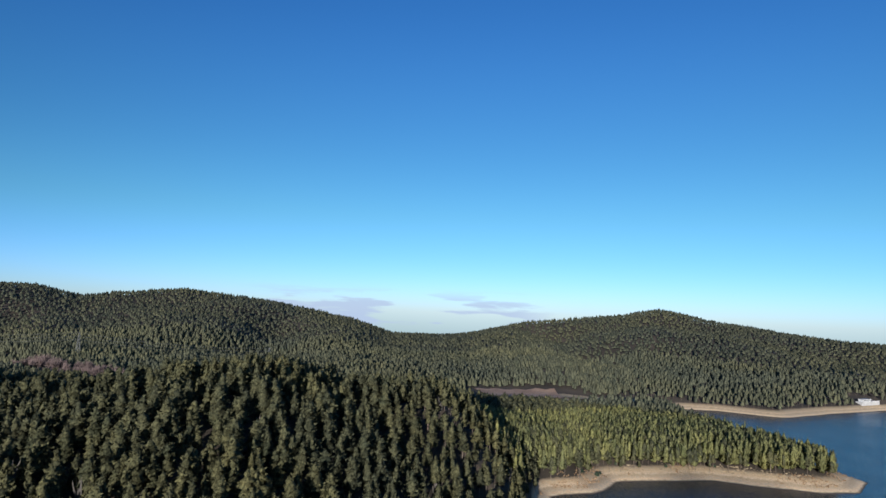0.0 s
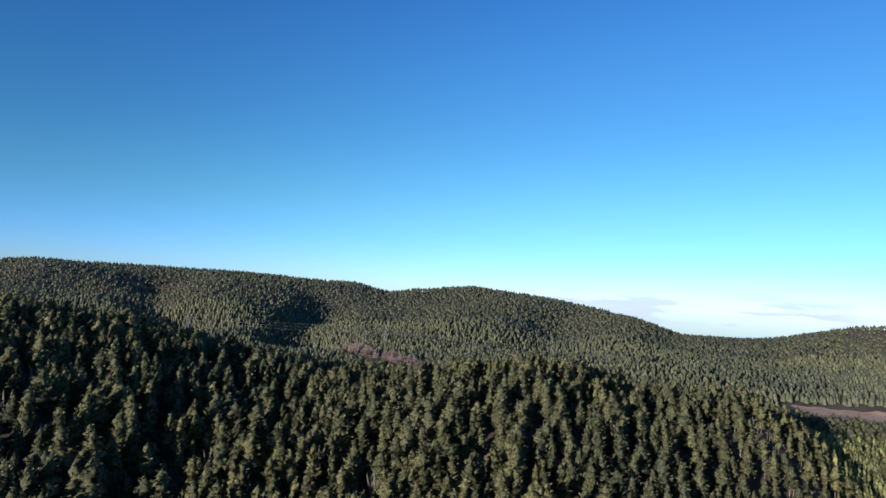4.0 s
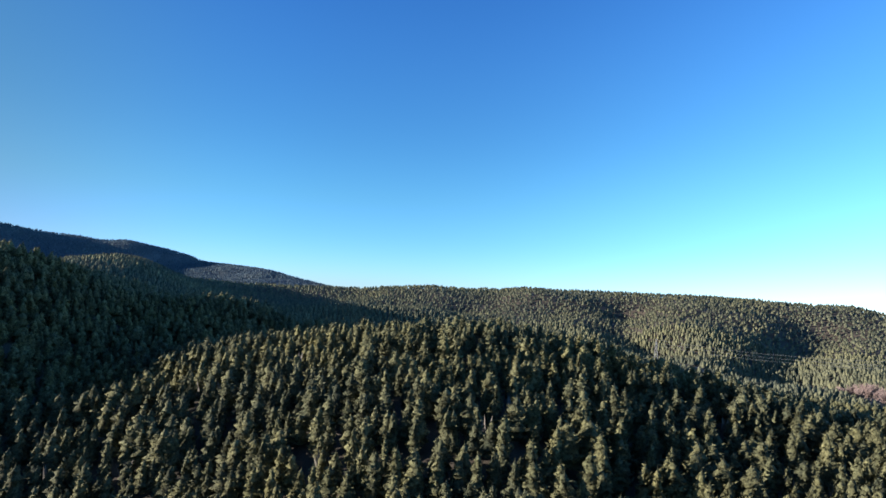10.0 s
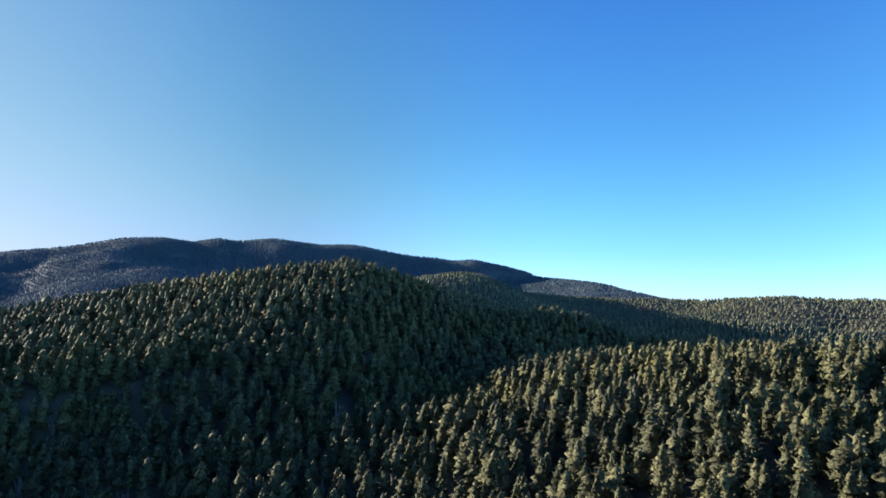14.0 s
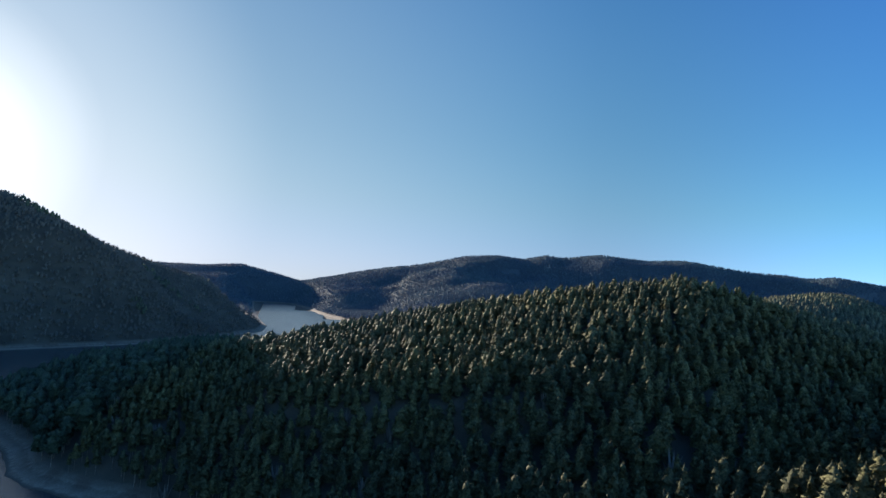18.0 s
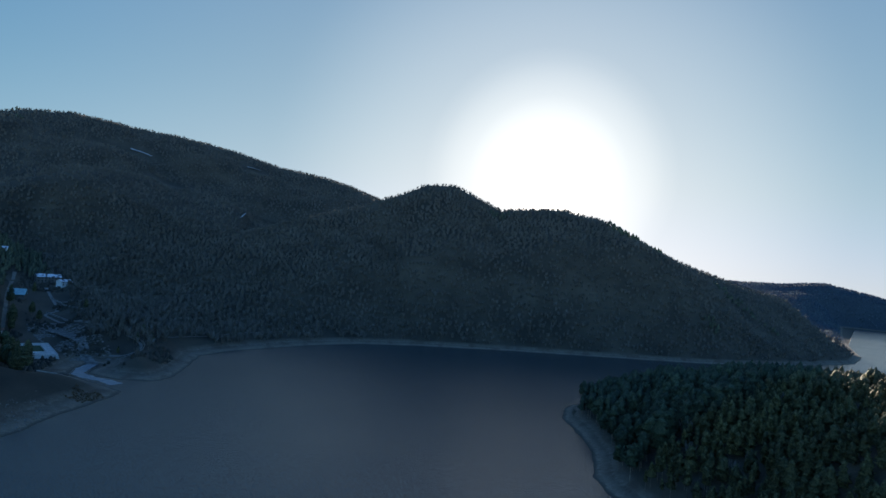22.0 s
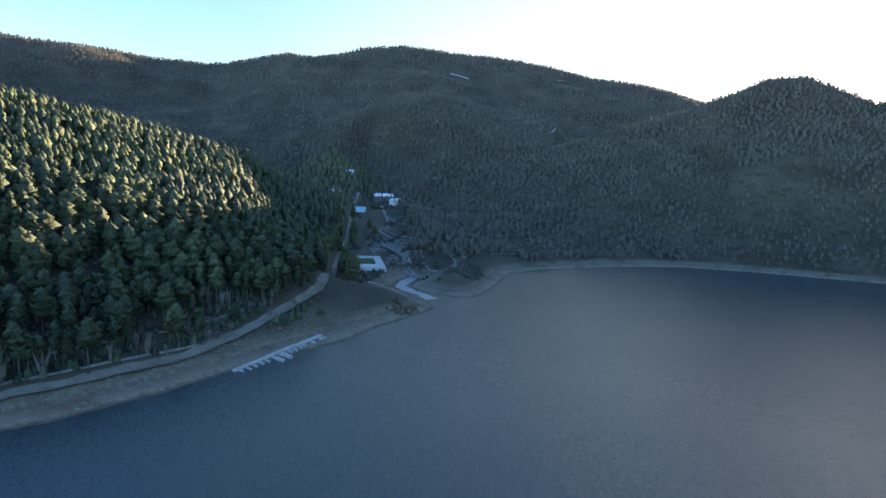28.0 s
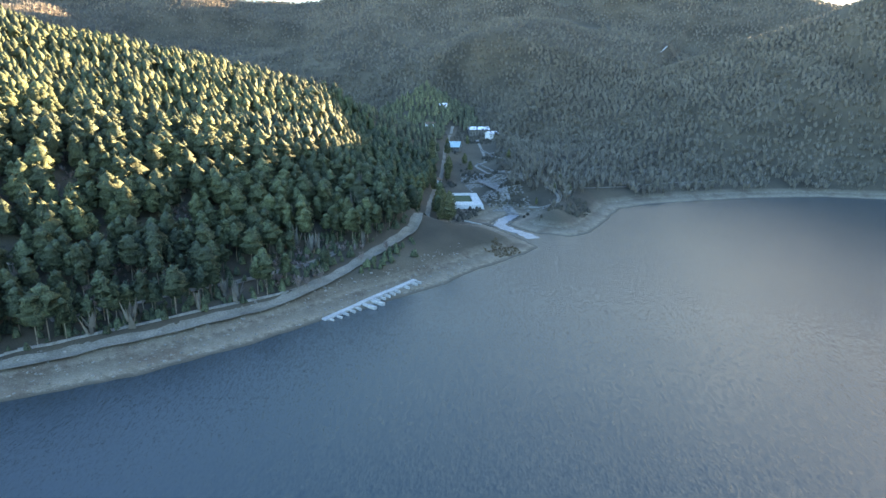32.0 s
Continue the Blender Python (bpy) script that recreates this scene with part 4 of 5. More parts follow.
GRAVEL = two_scale("pale_gravel", (0.20, 0.185, 0.165), (0.30, 0.28, 0.25), 0.12, 1.5, 0.95, 0.4, 0.1)
ASPHALT = two_scale("worn_asphalt", (0.10, 0.10, 0.10), (0.17, 0.165, 0.16), 0.2, 2.0, 0.9)
CONCRETE = two_scale("pale_concrete", (0.50, 0.50, 0.49), (0.66, 0.66, 0.64), 0.15, 1.2, 0.85, 0.2, 0.03)
PLASTER = two_scale("white_plaster", (0.68, 0.68, 0.67), (0.80, 0.80, 0.79), 0.3, 2.5, 0.85)
GREY_PLANK = two_scale("weathered_pontoon", (0.36, 0.37, 0.37), (0.50, 0.51, 0.50), 0.4, 3.0, 0.7)
TURF = two_scale("dark_artificial_turf", (0.035, 0.07, 0.03), (0.06, 0.10, 0.045), 0.3, 4.0, 0.95)
ROOF_RED = two_scale("brown_roof_tiles", (0.14, 0.075, 0.055), (0.24, 0.13, 0.09), 0.4, 3.0, 0.85)
ROOF_BLUE = two_scale("pale_blue_sheet_roof", (0.24, 0.50, 0.56), (0.36, 0.64, 0.68), 0.4, 3.0, 0.5)
ROOF_WHITE, n_, l_, p_ = material("roof_with_melting_snow", 0.75)
melt_ = noise_node(n_, l_, 0.32, 4, 0.6)
l_.new(ramp_node(n_, l_, melt_.outputs["Fac"], [(0.44, (0.10, 0.09, 0.11)), (0.5, (0.74, 0.74, 0.80))]).outputs["Color"], p_.inputs["Base Color"])
TIMBER = two_scale("weathered_grey_timber", (0.10, 0.09, 0.085), (0.19, 0.17, 0.155), 0.5, 4.0, 0.85)
DARK_WOOD = two_scale("dark_wet_wood", (0.05, 0.042, 0.035), (0.10, 0.085, 0.07), 0.8, 6.0, 0.7)
PALE_WOOD = two_scale("bleached_wood", (0.42, 0.39, 0.34), (0.58, 0.54, 0.48), 0.8, 6.0, 0.8)
EARTH = two_scale("ploughed_red_earth", (0.40, 0.25, 0.165), (0.54, 0.36, 0.245), 0.06, 0.8, 0.95, 0.5, 0.2)
SANDY_GRASS = two_scale("pale_dry_grass", (0.34, 0.26, 0.16), (0.50, 0.40, 0.26), 0.08, 0.9, 0.95, 0.5, 0.15)
STEEL = material("dull_grey_steel", 0.6, 0.0)[0]
STEEL.node_tree.nodes["Principled BSDF"].inputs["Base Color"].default_value = (0.16, 0.165, 0.17, 1)
PANE, n_, l_, p_ = material("window_glass", 0.08)
p_.inputs["Base Color"].default_value = (0.03, 0.035, 0.04, 1)
PALE_STONE = two_scale("pale_rough_stone", (0.19, 0.18, 0.165), (0.33, 0.315, 0.295), 0.5, 4.0, 0.9, 0.4, 0.08)
PALE_RUST = two_scale("tawny_dry_grass", (0.34, 0.215, 0.115), (0.52, 0.35, 0.20), 0.3, 3.0, 0.95)
RUSTY = two_scale("rusty_dry_grass", (0.16, 0.09, 0.05), (0.27, 0.165, 0.095), 0.3, 3.0, 0.95)
SNOW = two_scale("old_snow", (0.36, 0.36, 0.37), (0.58, 0.59, 0.61), 0.1, 1.0, 0.7)
STONE = two_scale("grey_lake_stone", (0.15, 0.135, 0.115), (0.32, 0.295, 0.26), 0.5, 5.0, 0.9)

# ---- lanes, field and stream ----
DIRT = two_scale("grey_brown_track", (0.16, 0.14, 0.115), (0.27, 0.24, 0.20), 0.12, 1.5, 0.95, 0.4, 0.1)
strip("shore_road", ROAD[:14], 6.4, DIRT, 0.1, "pale gravel road along the wooded lake shore", "road")
strip("village_road", ROAD[13:], 3.4, DIRT, 0.2, "grey brown road climbing beside the village", "road")
strip("village_lane", [(-279, -787), (-281, -735), (-281, -690), (-268, -676), (-276, -652), (-289, -627), (-298, -590), (-300, -562)], 3.2, GRAVEL, 0.25,
      "pale winding lane between the village houses", "road")
strip("upper_lane", [(-281, -735), (-292, -715), (-306, -690), (-316, -650)], 3.2, GRAVEL, 0.25, "pale lane climbing behind the houses", "road")
strip("shore_path", [(-299, -526), (-306, -520), (-314, -512), (-320, -515), (-323, -528), (-321, -540), (-316, -550)], 2.4, GRAVEL, 0.2, "pale path curving round the grassy point", "path")
strip("hillside_track", TRACK, 3.5, EARTH, 0.2, "reddish dirt track across the wooded hillside", "path")
strip("ploughed_field", FIELD, 50, EARTH, 0.35, "reddish brown ploughed field between pine woods", "field", 5.0)
SHINGLE = two_scale("river_shingle", (0.09, 0.08, 0.07), (0.30, 0.285, 0.265), 0.35, 2.0, 0.95, 0.6, 0.2)
strip("near_margin", [(296, 464), (330, 455), (362, 443), (392, 427)], 34, SANDY_GRASS, 0.3, "pale dry grass along the near side of the ploughed field", "meadow", 5.0)
strip("field_margin", MARGIN, 17, SANDY_GRASS, 0.3, "pale dry grass between the field and the far shore", "meadow", 5.0)
strip("shore_track", [(-350, -566), (-372, -580), (-395, -594), (-420, -607), (-452, -622), (-500, -634)], 2.6, GRAVEL, 0.3, "pale track along the top of the far beach", "path")
strip("forest_track", FOREST_TRACK, 3.4, DIRT, 0.15, "pale dirt track between the pines above the shore road", "path")
strip("terrace_track", TERRACE, 3.0, DIRT, 0.15, "pale dirt track high in the hillside wood", "path")
strip("stream_bed", [(-286, -513), (-283, -535), (-280, -560), (-274, -600), (-264, -640)], 8.0, SHINGLE, 0.35, "wide pale stony stream bed above the lake", "stream bed", 3.0)
# the sky's reflection on the stream is put into this pale base colour
STREAM = two_scale("rippling_stream_water", (0.30, 0.34, 0.37), (0.42, 0.46, 0.49), 0.2, 1.5, 0.22, 0.6, 0.1)
strip("stream", [(-289, -437), (-284, -452), (-277, -462), (-271, -478), (-277, -496), (-284, -509), (-288, -517)], 8.5, STREAM, 0.1,
      "bright rippling stream winding into the lake", "stream", 2.5, level=0.07)
strip("valley_road", [(-391, 905), (-223, 812), (-110, 765), (-60, 665), (-30, 590)], 6.0, ASPHALT, 0.3, "grey road along the floor of the wooded valley", "road", 8.0)

# ---- floating pier ----
PIER = thing("floating_pier", -177.5, -292.8, 0.05, 0, "pale grey floating pier with short fingers at the dry shore", "pier")
PIER.matrix_basis = pose(-177.5, -292.8, 0.05, 0, -1.7, math.degrees(math.atan2(-49.0, -36.8)))
LONG = 61.0
for k, (a, b, off) in enumerate(((0, 21, 0.0), (21.2, 41, 0.5), (41.2, LONG, 0.0))):
    part("walkway", boxed(a, -1.3 + off, -0.3, b, 1.3 + off, 0.62, bevel=0.08), GREY_PLANK, PIER)
for a in (2, 6, 10, 14, 17.6, 30, 33.5, 37, 40.5, 44, 51, 57, 60):
    part("finger", boxed(a - 0.4, -4.6 if a > 4 else -3.8, -0.7, a + 0.4, -1.25, 0.55, bevel=0.06), GREY_PLANK, PIER)
for a in (22.6, 28.0):
    part("long_finger", boxed(a - 0.75, -8.6, -0.9, a + 0.75, -1.25, 0.58, bevel=0.06), GREY_PLANK, PIER)
for a in (1, 21, 41, 60):
    bm = bmesh.new()
    bmesh.ops.create_cone(bm, cap_ends=True, segments=8, radius1=0.16, radius2=0.14, depth=3.2, matrix=pose(a, 1.2, 0.9))
    part("mooring_post", bm, STEEL, PIER)

# ---- sports court on its platform ----
COURT = thing("sports_court", -248.5, -543.0, 7.2, 1, "white concrete sports court with a dark green pitch", "sports court")
bm = boxed(-14, -28, -7.0, 14, 28, 0.0)
for v in bm.verts:
    if v.co.z < -1:
        v.co.x, v.co.y = v.co.x * 1.12, v.co.y * 1.06
part("platform", bm, CONCRETE, COURT)
part("pitch", boxed(-7.2, -17, 0.0, 7.2, 17, 0.06), TURF, COURT, "dark green turf pitch")
for x0, y0, x1, y1 in ((-14, -28, 14, -27.5), (-14, 27.5, 14, 28), (-14, -27.5, -13.5, 27.5), (13.5, -27.5, 14, 27.5)):
    part("kerb", boxed(x0, y0, 0.0, x1, y1, 0.45, bevel=0.05), CONCRETE, COURT)
for x0, y0, x1, y1 in ((-7.4, -17.2, 7.4, -17.0), (-7.4, 17.0, 7.4, 17.2), (-7.4, -17, -7.2, 17), (7.2, -17, 7.4, 17)):
    part("board", boxed(x0, y0, 0.0, x1, y1, 1.0), PLASTER, COURT)


# ---- houses ----
def gable(long, deep, rise, over):
    """A pitched roof with thickness, its ridge along x."""
    bm = bmesh.new()
    rows = []
    for sx in (-long / 2 - over, long / 2 + over):
        profile = [(-deep / 2 - over, -over * rise / (deep / 2)), (0, rise), (deep / 2 + over, -over * rise / (deep / 2)),
                   (deep / 2 + over, -over * rise / (deep / 2) - 0.25), (0, rise - 0.28), (-deep / 2 - over, -over * rise / (deep / 2) - 0.25)]
        rows.append([bm.verts.new((sx, y, z)) for y, z in profile])
    for j in range(6):
        bm.faces.new((rows[0][j], rows[0][(j + 1) % 6], rows[1][(j + 1) % 6], rows[1][j]))
    for r in rows:
        bm.faces.new((r[0], r[1], r[4], r[5]))
        bm.faces.new((r[1], r[2], r[3], r[4]))
    bmesh.ops.recalc_face_normals(bm, faces=bm.faces)
    return bm


def walls(long, deep, high, rise):
    """Walls up to the eaves with gable ends."""
    bm = bmesh.new()
    lo = [bm.verts.new((x, y, -3.0)) for x, y in ((-long / 2, -deep / 2), (long / 2, -deep / 2), (long / 2, deep / 2), (-long / 2, deep / 2))]
    hi = [bm.verts.new((v.co.x, v.co.y, high)) for v in lo]
    a, b = bm.verts.new((-long / 2, 0, high + rise - 0.3)), bm.verts.new((long / 2, 0, high + rise - 0.3))
    for i in (0, 2):
        bm.faces.new((lo[i], lo[(i + 1) % 4], hi[(i + 1) % 4], hi[i]))
    bm.faces.new((lo[1], lo[2], hi[2], b, hi[1]))
    bm.faces.new((lo[3], lo[0], hi[0], a, hi[3]))
    bmesh.ops.recalc_face_normals(bm, faces=bm.faces)
    return bm


def house(x, y, turn, long, deep, high, roof, label, floors=2, face_mat=None, pitch=0.27):
    rise = deep * pitch
    h = thing("house", x, y, up(x, y, 0.4), turn, label, "house", "houses of the village")
    part("wall", walls(long, deep, high, rise), face_mat or PLASTER, h)
    r = part("roof", gable(long, deep, rise, 0.7), roof, h)
    r.location.z = high
    c = part("chimney", boxed(long * 0.2, -0.4, rise * 0.5, long * 0.2 + 0.8, 0.4, rise + 1.0), ROOF_RED, r)
    n = max(2, int(long / 3.4))
    for f in range(floors):
        for k in range(n):
            wx, wz = -long / 2 + (k + 0.5) * long / n, 0.9 + f * high / floors
            for face in (-1, 1):
                y0 = face * deep / 2
                w = part("window", boxed(wx - 0.65, min(y0, y0 + 0.08 * face), wz, wx + 0.65, max(y0, y0 + 0.08 * face), wz + 1.4), DARK_WOOD, h)
                part("pane", boxed(wx - 0.52, min(y0, y0 + 0.11 * face), wz + 0.1, wx + 0.52, max(y0, y0 + 0.11 * face), wz + 1.3), PANE, w)
    part("door", boxed(-0.6, deep / 2, 0.0, 0.6, deep / 2 + 0.1, 2.1), DARK_WOOD, h)
    return h


house(-283, -816, 8, 24, 11, 6.4, ROOF_WHITE, "large timber lodge with melting snow on its roof above the valley", 2, TIMBER)
house(-297, -794, 30, 13, 9, 5.0, ROOF_WHITE, "white annex house with melting snow on its roof beside the lodge")
house(-249, -728, -14, 14, 10, 3.0, ROOF_BLUE, "timber house with a steep pale blue sheet roof", 1, TIMBER, 0.5)
house(-229, -600, 80, 10, 7, 3.4, ROOF_RED, "small white cabin with a brown roof under the pines", 1)
house(-224, -835, 15, 12, 8, 5.0, ROOF_RED, "white house with a brown roof high in the valley")
house(-241, -900, -10, 11, 8, 5.0, ROOF_WHITE, "white house with a pale roof at the end of the valley")
house(-206, -522, 70, 9, 6, 3.2, ROOF_RED, "small white hut with a brown roof at the wood's edge", 1)

# ---- dam keeper's works on the far shore ----
DAM = thing("intake_building", 772, 282, up(772, 282, 0.6), -10, "low white concrete intake building above the sandy shore", "building")
part("base_wall", boxed(-18, -4, -8, 18, 4, 2.4), CONCRETE, DAM)
part("upper_house", boxed(-14, -3, 2.4, 2, 3, 5.2), PLASTER, DAM)
part("roof_slab", boxed(-14.6, -3.5, 5.2, 2.6, 3.5, 5.6), CONCRETE, DAM)
part("parapet", boxed(3, -4, 2.4, 18, -3.6, 3.3), PLASTER, DAM)
for k in range(5):
    part("window", boxed(-13 + 3.0 * k, -3.08, 3.2, -11.4 + 3.0 * k, -2.98, 4.5), PANE, DAM)


# ---- power line in the northern valley ----
def pylon(x, y, turn, high=30.0):
    p = thing("power_pylon", x, y, up(x, y), turn, "grey lattice steel power pylon above the forest", "pylon", "pylons of the power line")
    feet = 2.6
    for sx, sy in ((-1, -1), (1, -1), (1, 1), (-1, 1)):
        bm = bmesh.new()
        a, b = Vector((sx * feet, sy * feet, -1)), Vector((sx * 0.45, sy * 0.45, high))
        bmesh.ops.create_cone(bm, cap_ends=True, segments=4, radius1=0.26, radius2=0.2, depth=(b - a).length)
        bmesh.ops.transform(bm, matrix=Matrix.Translation((a + b) / 2) @ (b - a).to_track_quat("Z", "Y").to_matrix().to_4x4(), verts=bm.verts)
        part("leg", bm, STEEL, p)
    for k in range(8):
        z0, z1 = k * high / 8, (k + 1) * high / 8
        w0, w1 = feet - (feet - 0.45) * z0 / high, feet - (feet - 0.45) * z1 / high
        bm = bmesh.new()
        for face in range(4):
            turn_ = pose(0, 0, 0, 0, 0, 90 * face)
            for a, b in (((-w0, w0, z0), (w1, w1, z1)), ((w0, w0, z0), (-w1, w1, z1))):
                a, b = turn_ @ Vector(a), turn_ @ Vector(b)
                made = bmesh.ops.create_cone(bm, cap_ends=True, segments=3, radius1=0.12, radius2=0.12, depth=(b - a).length)["verts"]
                bmesh.ops.transform(bm, matrix=Matrix.Translation((a + b) / 2) @ (b - a).to_track_quat("Z", "Y").to_matrix().to_4x4(), verts=made)
        part("bracing", bm, STEEL, p)
    for k, reach in enumerate((4.2, 5.4, 4.2)):
        part("cross_arm", boxed(-reach, -0.2, high - 9 + 4 * k, reach, 0.2, high - 8.6 + 4 * k), STEEL, p)
    return p


SPOTS = [(-309, 869), (-40, 850), (199, 833)]
for sx, sy in SPOTS:
    pylon(sx, sy, 90)
for (ax, ay), (bx, by) in zip(SPOTS[:-1], SPOTS[1:]):
    for k in range(3):
        for face in (-1, 1):
            cu = bpy.data.curves.new("power_cable", "CURVE")
            cu.dimensions, cu.bevel_depth, cu.bevel_resolution = "3D", 0.05, 0
            sp = cu.splines.new("POLY")
            sp.points.add(12)
            za, zb, reach = up(ax, ay) + 21 + 4 * k, up(bx, by) + 21 + 4 * k, (4.2, 5.4, 4.2)[k] * face
            for n in range(13):
                u = n / 12
                sp.points[n].co = (ax + (bx - ax) * u, ay + reach + (by - ay) * u, za + (zb - za) * u - 9 * 4 * u * (1 - u) * 0.6, 1)
            cu.materials.append(STEEL)
            tagged(new("power_cable", cu), "thin steel power cable hanging between the pylons", "cable", "cables of the power line")


# ---- leafless trees ----
def bare_shape(rng, twigs):
    """A leafless crown of thin twigs, one metre high."""
    v, f = [], []

    def twig(a, b, r):
        k = len(v)
        d = (b - a).normalized()
        s1 = d.orthogonal().normalized() * r
        s2 = d.cross(s1)
        v.extend([a + s1, a - 0.5 * s1 + 0.87 * s2, a - 0.5 * s1 - 0.87 * s2, b])
        f.extend([(k, k + 1, k + 3), (k + 1, k + 2, k + 3), (k + 2, k, k + 3)])

    limbs = []
    for k in range(9):
        q = 2.4 * k
        a = Vector((0, 0, 0.18 + 0.04 * k))
        b = a + Vector((math.cos(q) * rng.uniform(0.14, 0.26), math.sin(q) * rng.uniform(0.14, 0.26), rng.uniform(0.22, 0.42)))
        twig(a, b, 0.012)
        limbs.append((a, b))
    for k in range(twigs):
        a0, b0 = limbs[rng.integers(0, len(limbs))]
        a = a0.lerp(b0, rng.uniform(0.35, 1.0))
        q = rng.uniform(0, 6.28)
        b = a + Vector((math.cos(q) * rng.uniform(0.05, 0.17), math.sin(q) * rng.uniform(0.05, 0.17), rng.uniform(0.02, 0.2)))
        twig(a, b, rng.uniform(0.004, 0.008))
    return [tuple(p) for p in v], f


def bare_tree(name, x, y, high, mat, label, group, twigs=260):
    t = new(name)
    v, f = bare_shape(rng0, twigs)
    crown = new("crown", mesh_of("bare_crown", v, f, mat))
    trunk = new("trunk", mesh_of("bare_trunk", *trunk_shape(), BARK))
    crown.parent, trunk.parent = t, t
    t.matrix_basis = Matrix.LocRotScale((x, y, up(x, y)), None, (high,) * 3)
    return tagged(t, label, "tree", group)


bare_tree("bare_tree", -549, -256, 7.5, BARE_WOOD, "small leafless tree alone on the bare tip of land", "", 420)
first = bare_tree("bare_tree", -95, 771, 12, PINK_WOOD, "reddish leafless tree on the valley floor", "leafless valley trees", 520)
for k in range(84):
    u = rng0.uniform(0, 1)
    i = min(2, int(u * 3))
    (ax, ay), (bx, by) = ((-110, 790), (-80, 735), (-45, 655), (-15, 600))[i:i + 2]
    px, py = ax + (bx - ax) * (u * 3 - i) + rng0.uniform(-20, 20), ay + (by - ay) * (u * 3 - i) + rng0.uniform(-9, 9)
    hh = rng0.uniform(11, 17)
    made = copy_thing(first, Matrix())
    made.matrix_basis = Matrix.LocRotScale((px, py, up(px, py)), Euler((0, 0, rng0.uniform(0, 6))), (hh * 1.1, hh * 1.1, hh))

# ---- village trees and scrub ----
SHRUB = two_scale("dark_bare_scrub", (0.045, 0.038, 0.03), (0.09, 0.075, 0.055), 0.1, 1.5, 0.95)
qx, qy = rng0.uniform(-345, -215, 5200), rng0.uniform(-860, -470, 5200)
qz, qs = relief(qx, qy)
q = (qs > 9) & (qz > 3) & (value_noise(qx, qy, 24, 71) + 0.6 * value_noise(qx, qy, 9, 72) > 0.3) & (to_line(qx, qy, ROAD)[0] > 5)
q &= (np.abs(qx + 248.5) > 19) | (np.abs(qy + 543) > 33)
tagged(scatter_mesh("village_scrub", MID, qx[q], qy[q], qz[q] - 0.4, 1.2 + 3.2 * rng0.uniform(size=q.sum()) ** 2, SHRUB, rng0, 2.0),
       "dark leafless scrub between the village houses", "scrub", kind="stuff")
for k, (px, py, hh) in enumerate(((-227, -476, 19), (-235, -470, 17), (-231, -486, 20), (-226, -552, 17), (-222, -575, 18), (-221, -608, 16), (-321, -534, 9),
                                  (-329, -553, 10), (-334, -540, 8), (-305, -524, 7), (-262, -652, 11), (-258, -676, 13), (-266, -760, 12), (-300, -660, 11))):
    made = copy_thing(CLOSE[k % 6], Matrix())
    made.matrix_basis = Matrix.LocRotScale((px, py, up(px, py)), Euler((0, 0, 0.9 * k)), (hh * 0.95, hh * 0.95, hh))
    tagged(made, "dark pine standing among the village houses", "tree", "pines of the village")

# dry scrub in the glades and along the foot of the southern wood
qx, qy = rng0.uniform(-215, 60, 16000), rng0.uniform(-620, -195, 16000)
qz, qs = relief(qx, qy)
away_ = np.hypot(qx - CX, qy - CY)
wild = (qs > 24) & (away_ < 560) & (to_line(qx, qy, ROAD)[0] > 5)
q = wild & (value_noise(qx, qy, 19, 91) + 0.4 * value_noise(qx, qy, 8, 92) > 0.5) & (rng0.uniform(size=len(qx)) < 0.9)
tagged(scatter_mesh("glade_scrub", BROOM, qx[q], qy[q], qz[q] - 0.2, 1.5 + 3.0 * rng0.uniform(size=q.sum()), PINK_WOOD, rng0, 1.8),
       "reddish brown leafless scrub in the glades of the hillside", "scrub", kind="stuff")
q = wild & (qs < 62) & (rng0.uniform(size=len(qx)) < 0.6)
tagged(scatter_mesh("wood_edge_scrub", MID, qx[q], qy[q], qz[q] - 0.3, 1.5 + 3.5 * rng0.uniform(size=q.sum()), GREEN, rng0, 1.5),
       "dark green undergrowth at the foot of the hillside wood", "scrub", kind="stuff")
PALE_TWIGS = two_scale("pale_bare_twigs", (0.16, 0.13, 0.10), (0.26, 0.215, 0.165), 0.1, 1.2, 0.9)
for px, py, hh in ((-26, -407, 11), (-23, -402, 9), (-29, -412, 10), (42, -458, 11), (31, -443, 10), (-3, -414, 9)):
    bare_tree("bare_tree", px, py, hh, PALE_TWIGS, "pale leafless tree among the hillside pines", "leafless trees on the hillside", 420)

# ---- small things on the banks ----
def log(name, ax, ay, bx, by, radius, mat, label):
    a, b = Vector((ax, ay, up(ax, ay, radius * 0.8))), Vector((bx, by, up(bx, by, radius * 0.8)))
    bm = bmesh.new()
    bmesh.ops.create_cone(bm, cap_ends=True, segments=9, radius1=radius, radius2=radius * 0.75, depth=(b - a).length)
    bmesh.ops.transform(bm, matrix=Matrix.Translation((a + b) / 2) @ (b - a).to_track_quat("Z", "Y").to_matrix().to_4x4(), verts=bm.verts)
    me = bpy.data.meshes.new(name)
    bm.to_mesh(me)
    bm.free()
    me.materials.append(mat)
    return tagged(new(name, me), label, "log")


for px, py, hh in ((217, 220, 2.6), (222, 222, 2.2), (170, 216, 2.4)):
    v, f = needle_tree(rng0, 4, 9, 260, low=0.02, top=2.8, size=0.07)
    bush = tagged(new("bush", mesh_of("bush", v, f, GREEN)), "low dark green bush on the sandy bank", "bush", "bushes on the sandy bank")
    bush.matrix_basis = Matrix.LocRotScale((px, py, up(px, py, -0.1)), None, (hh * 2.6, hh * 2.2, hh))
bare_tree("bare_tree", 245, 224, 12, PINK_WOOD, "reddish leafless tree at the edge of the sandy bank", "", 420)
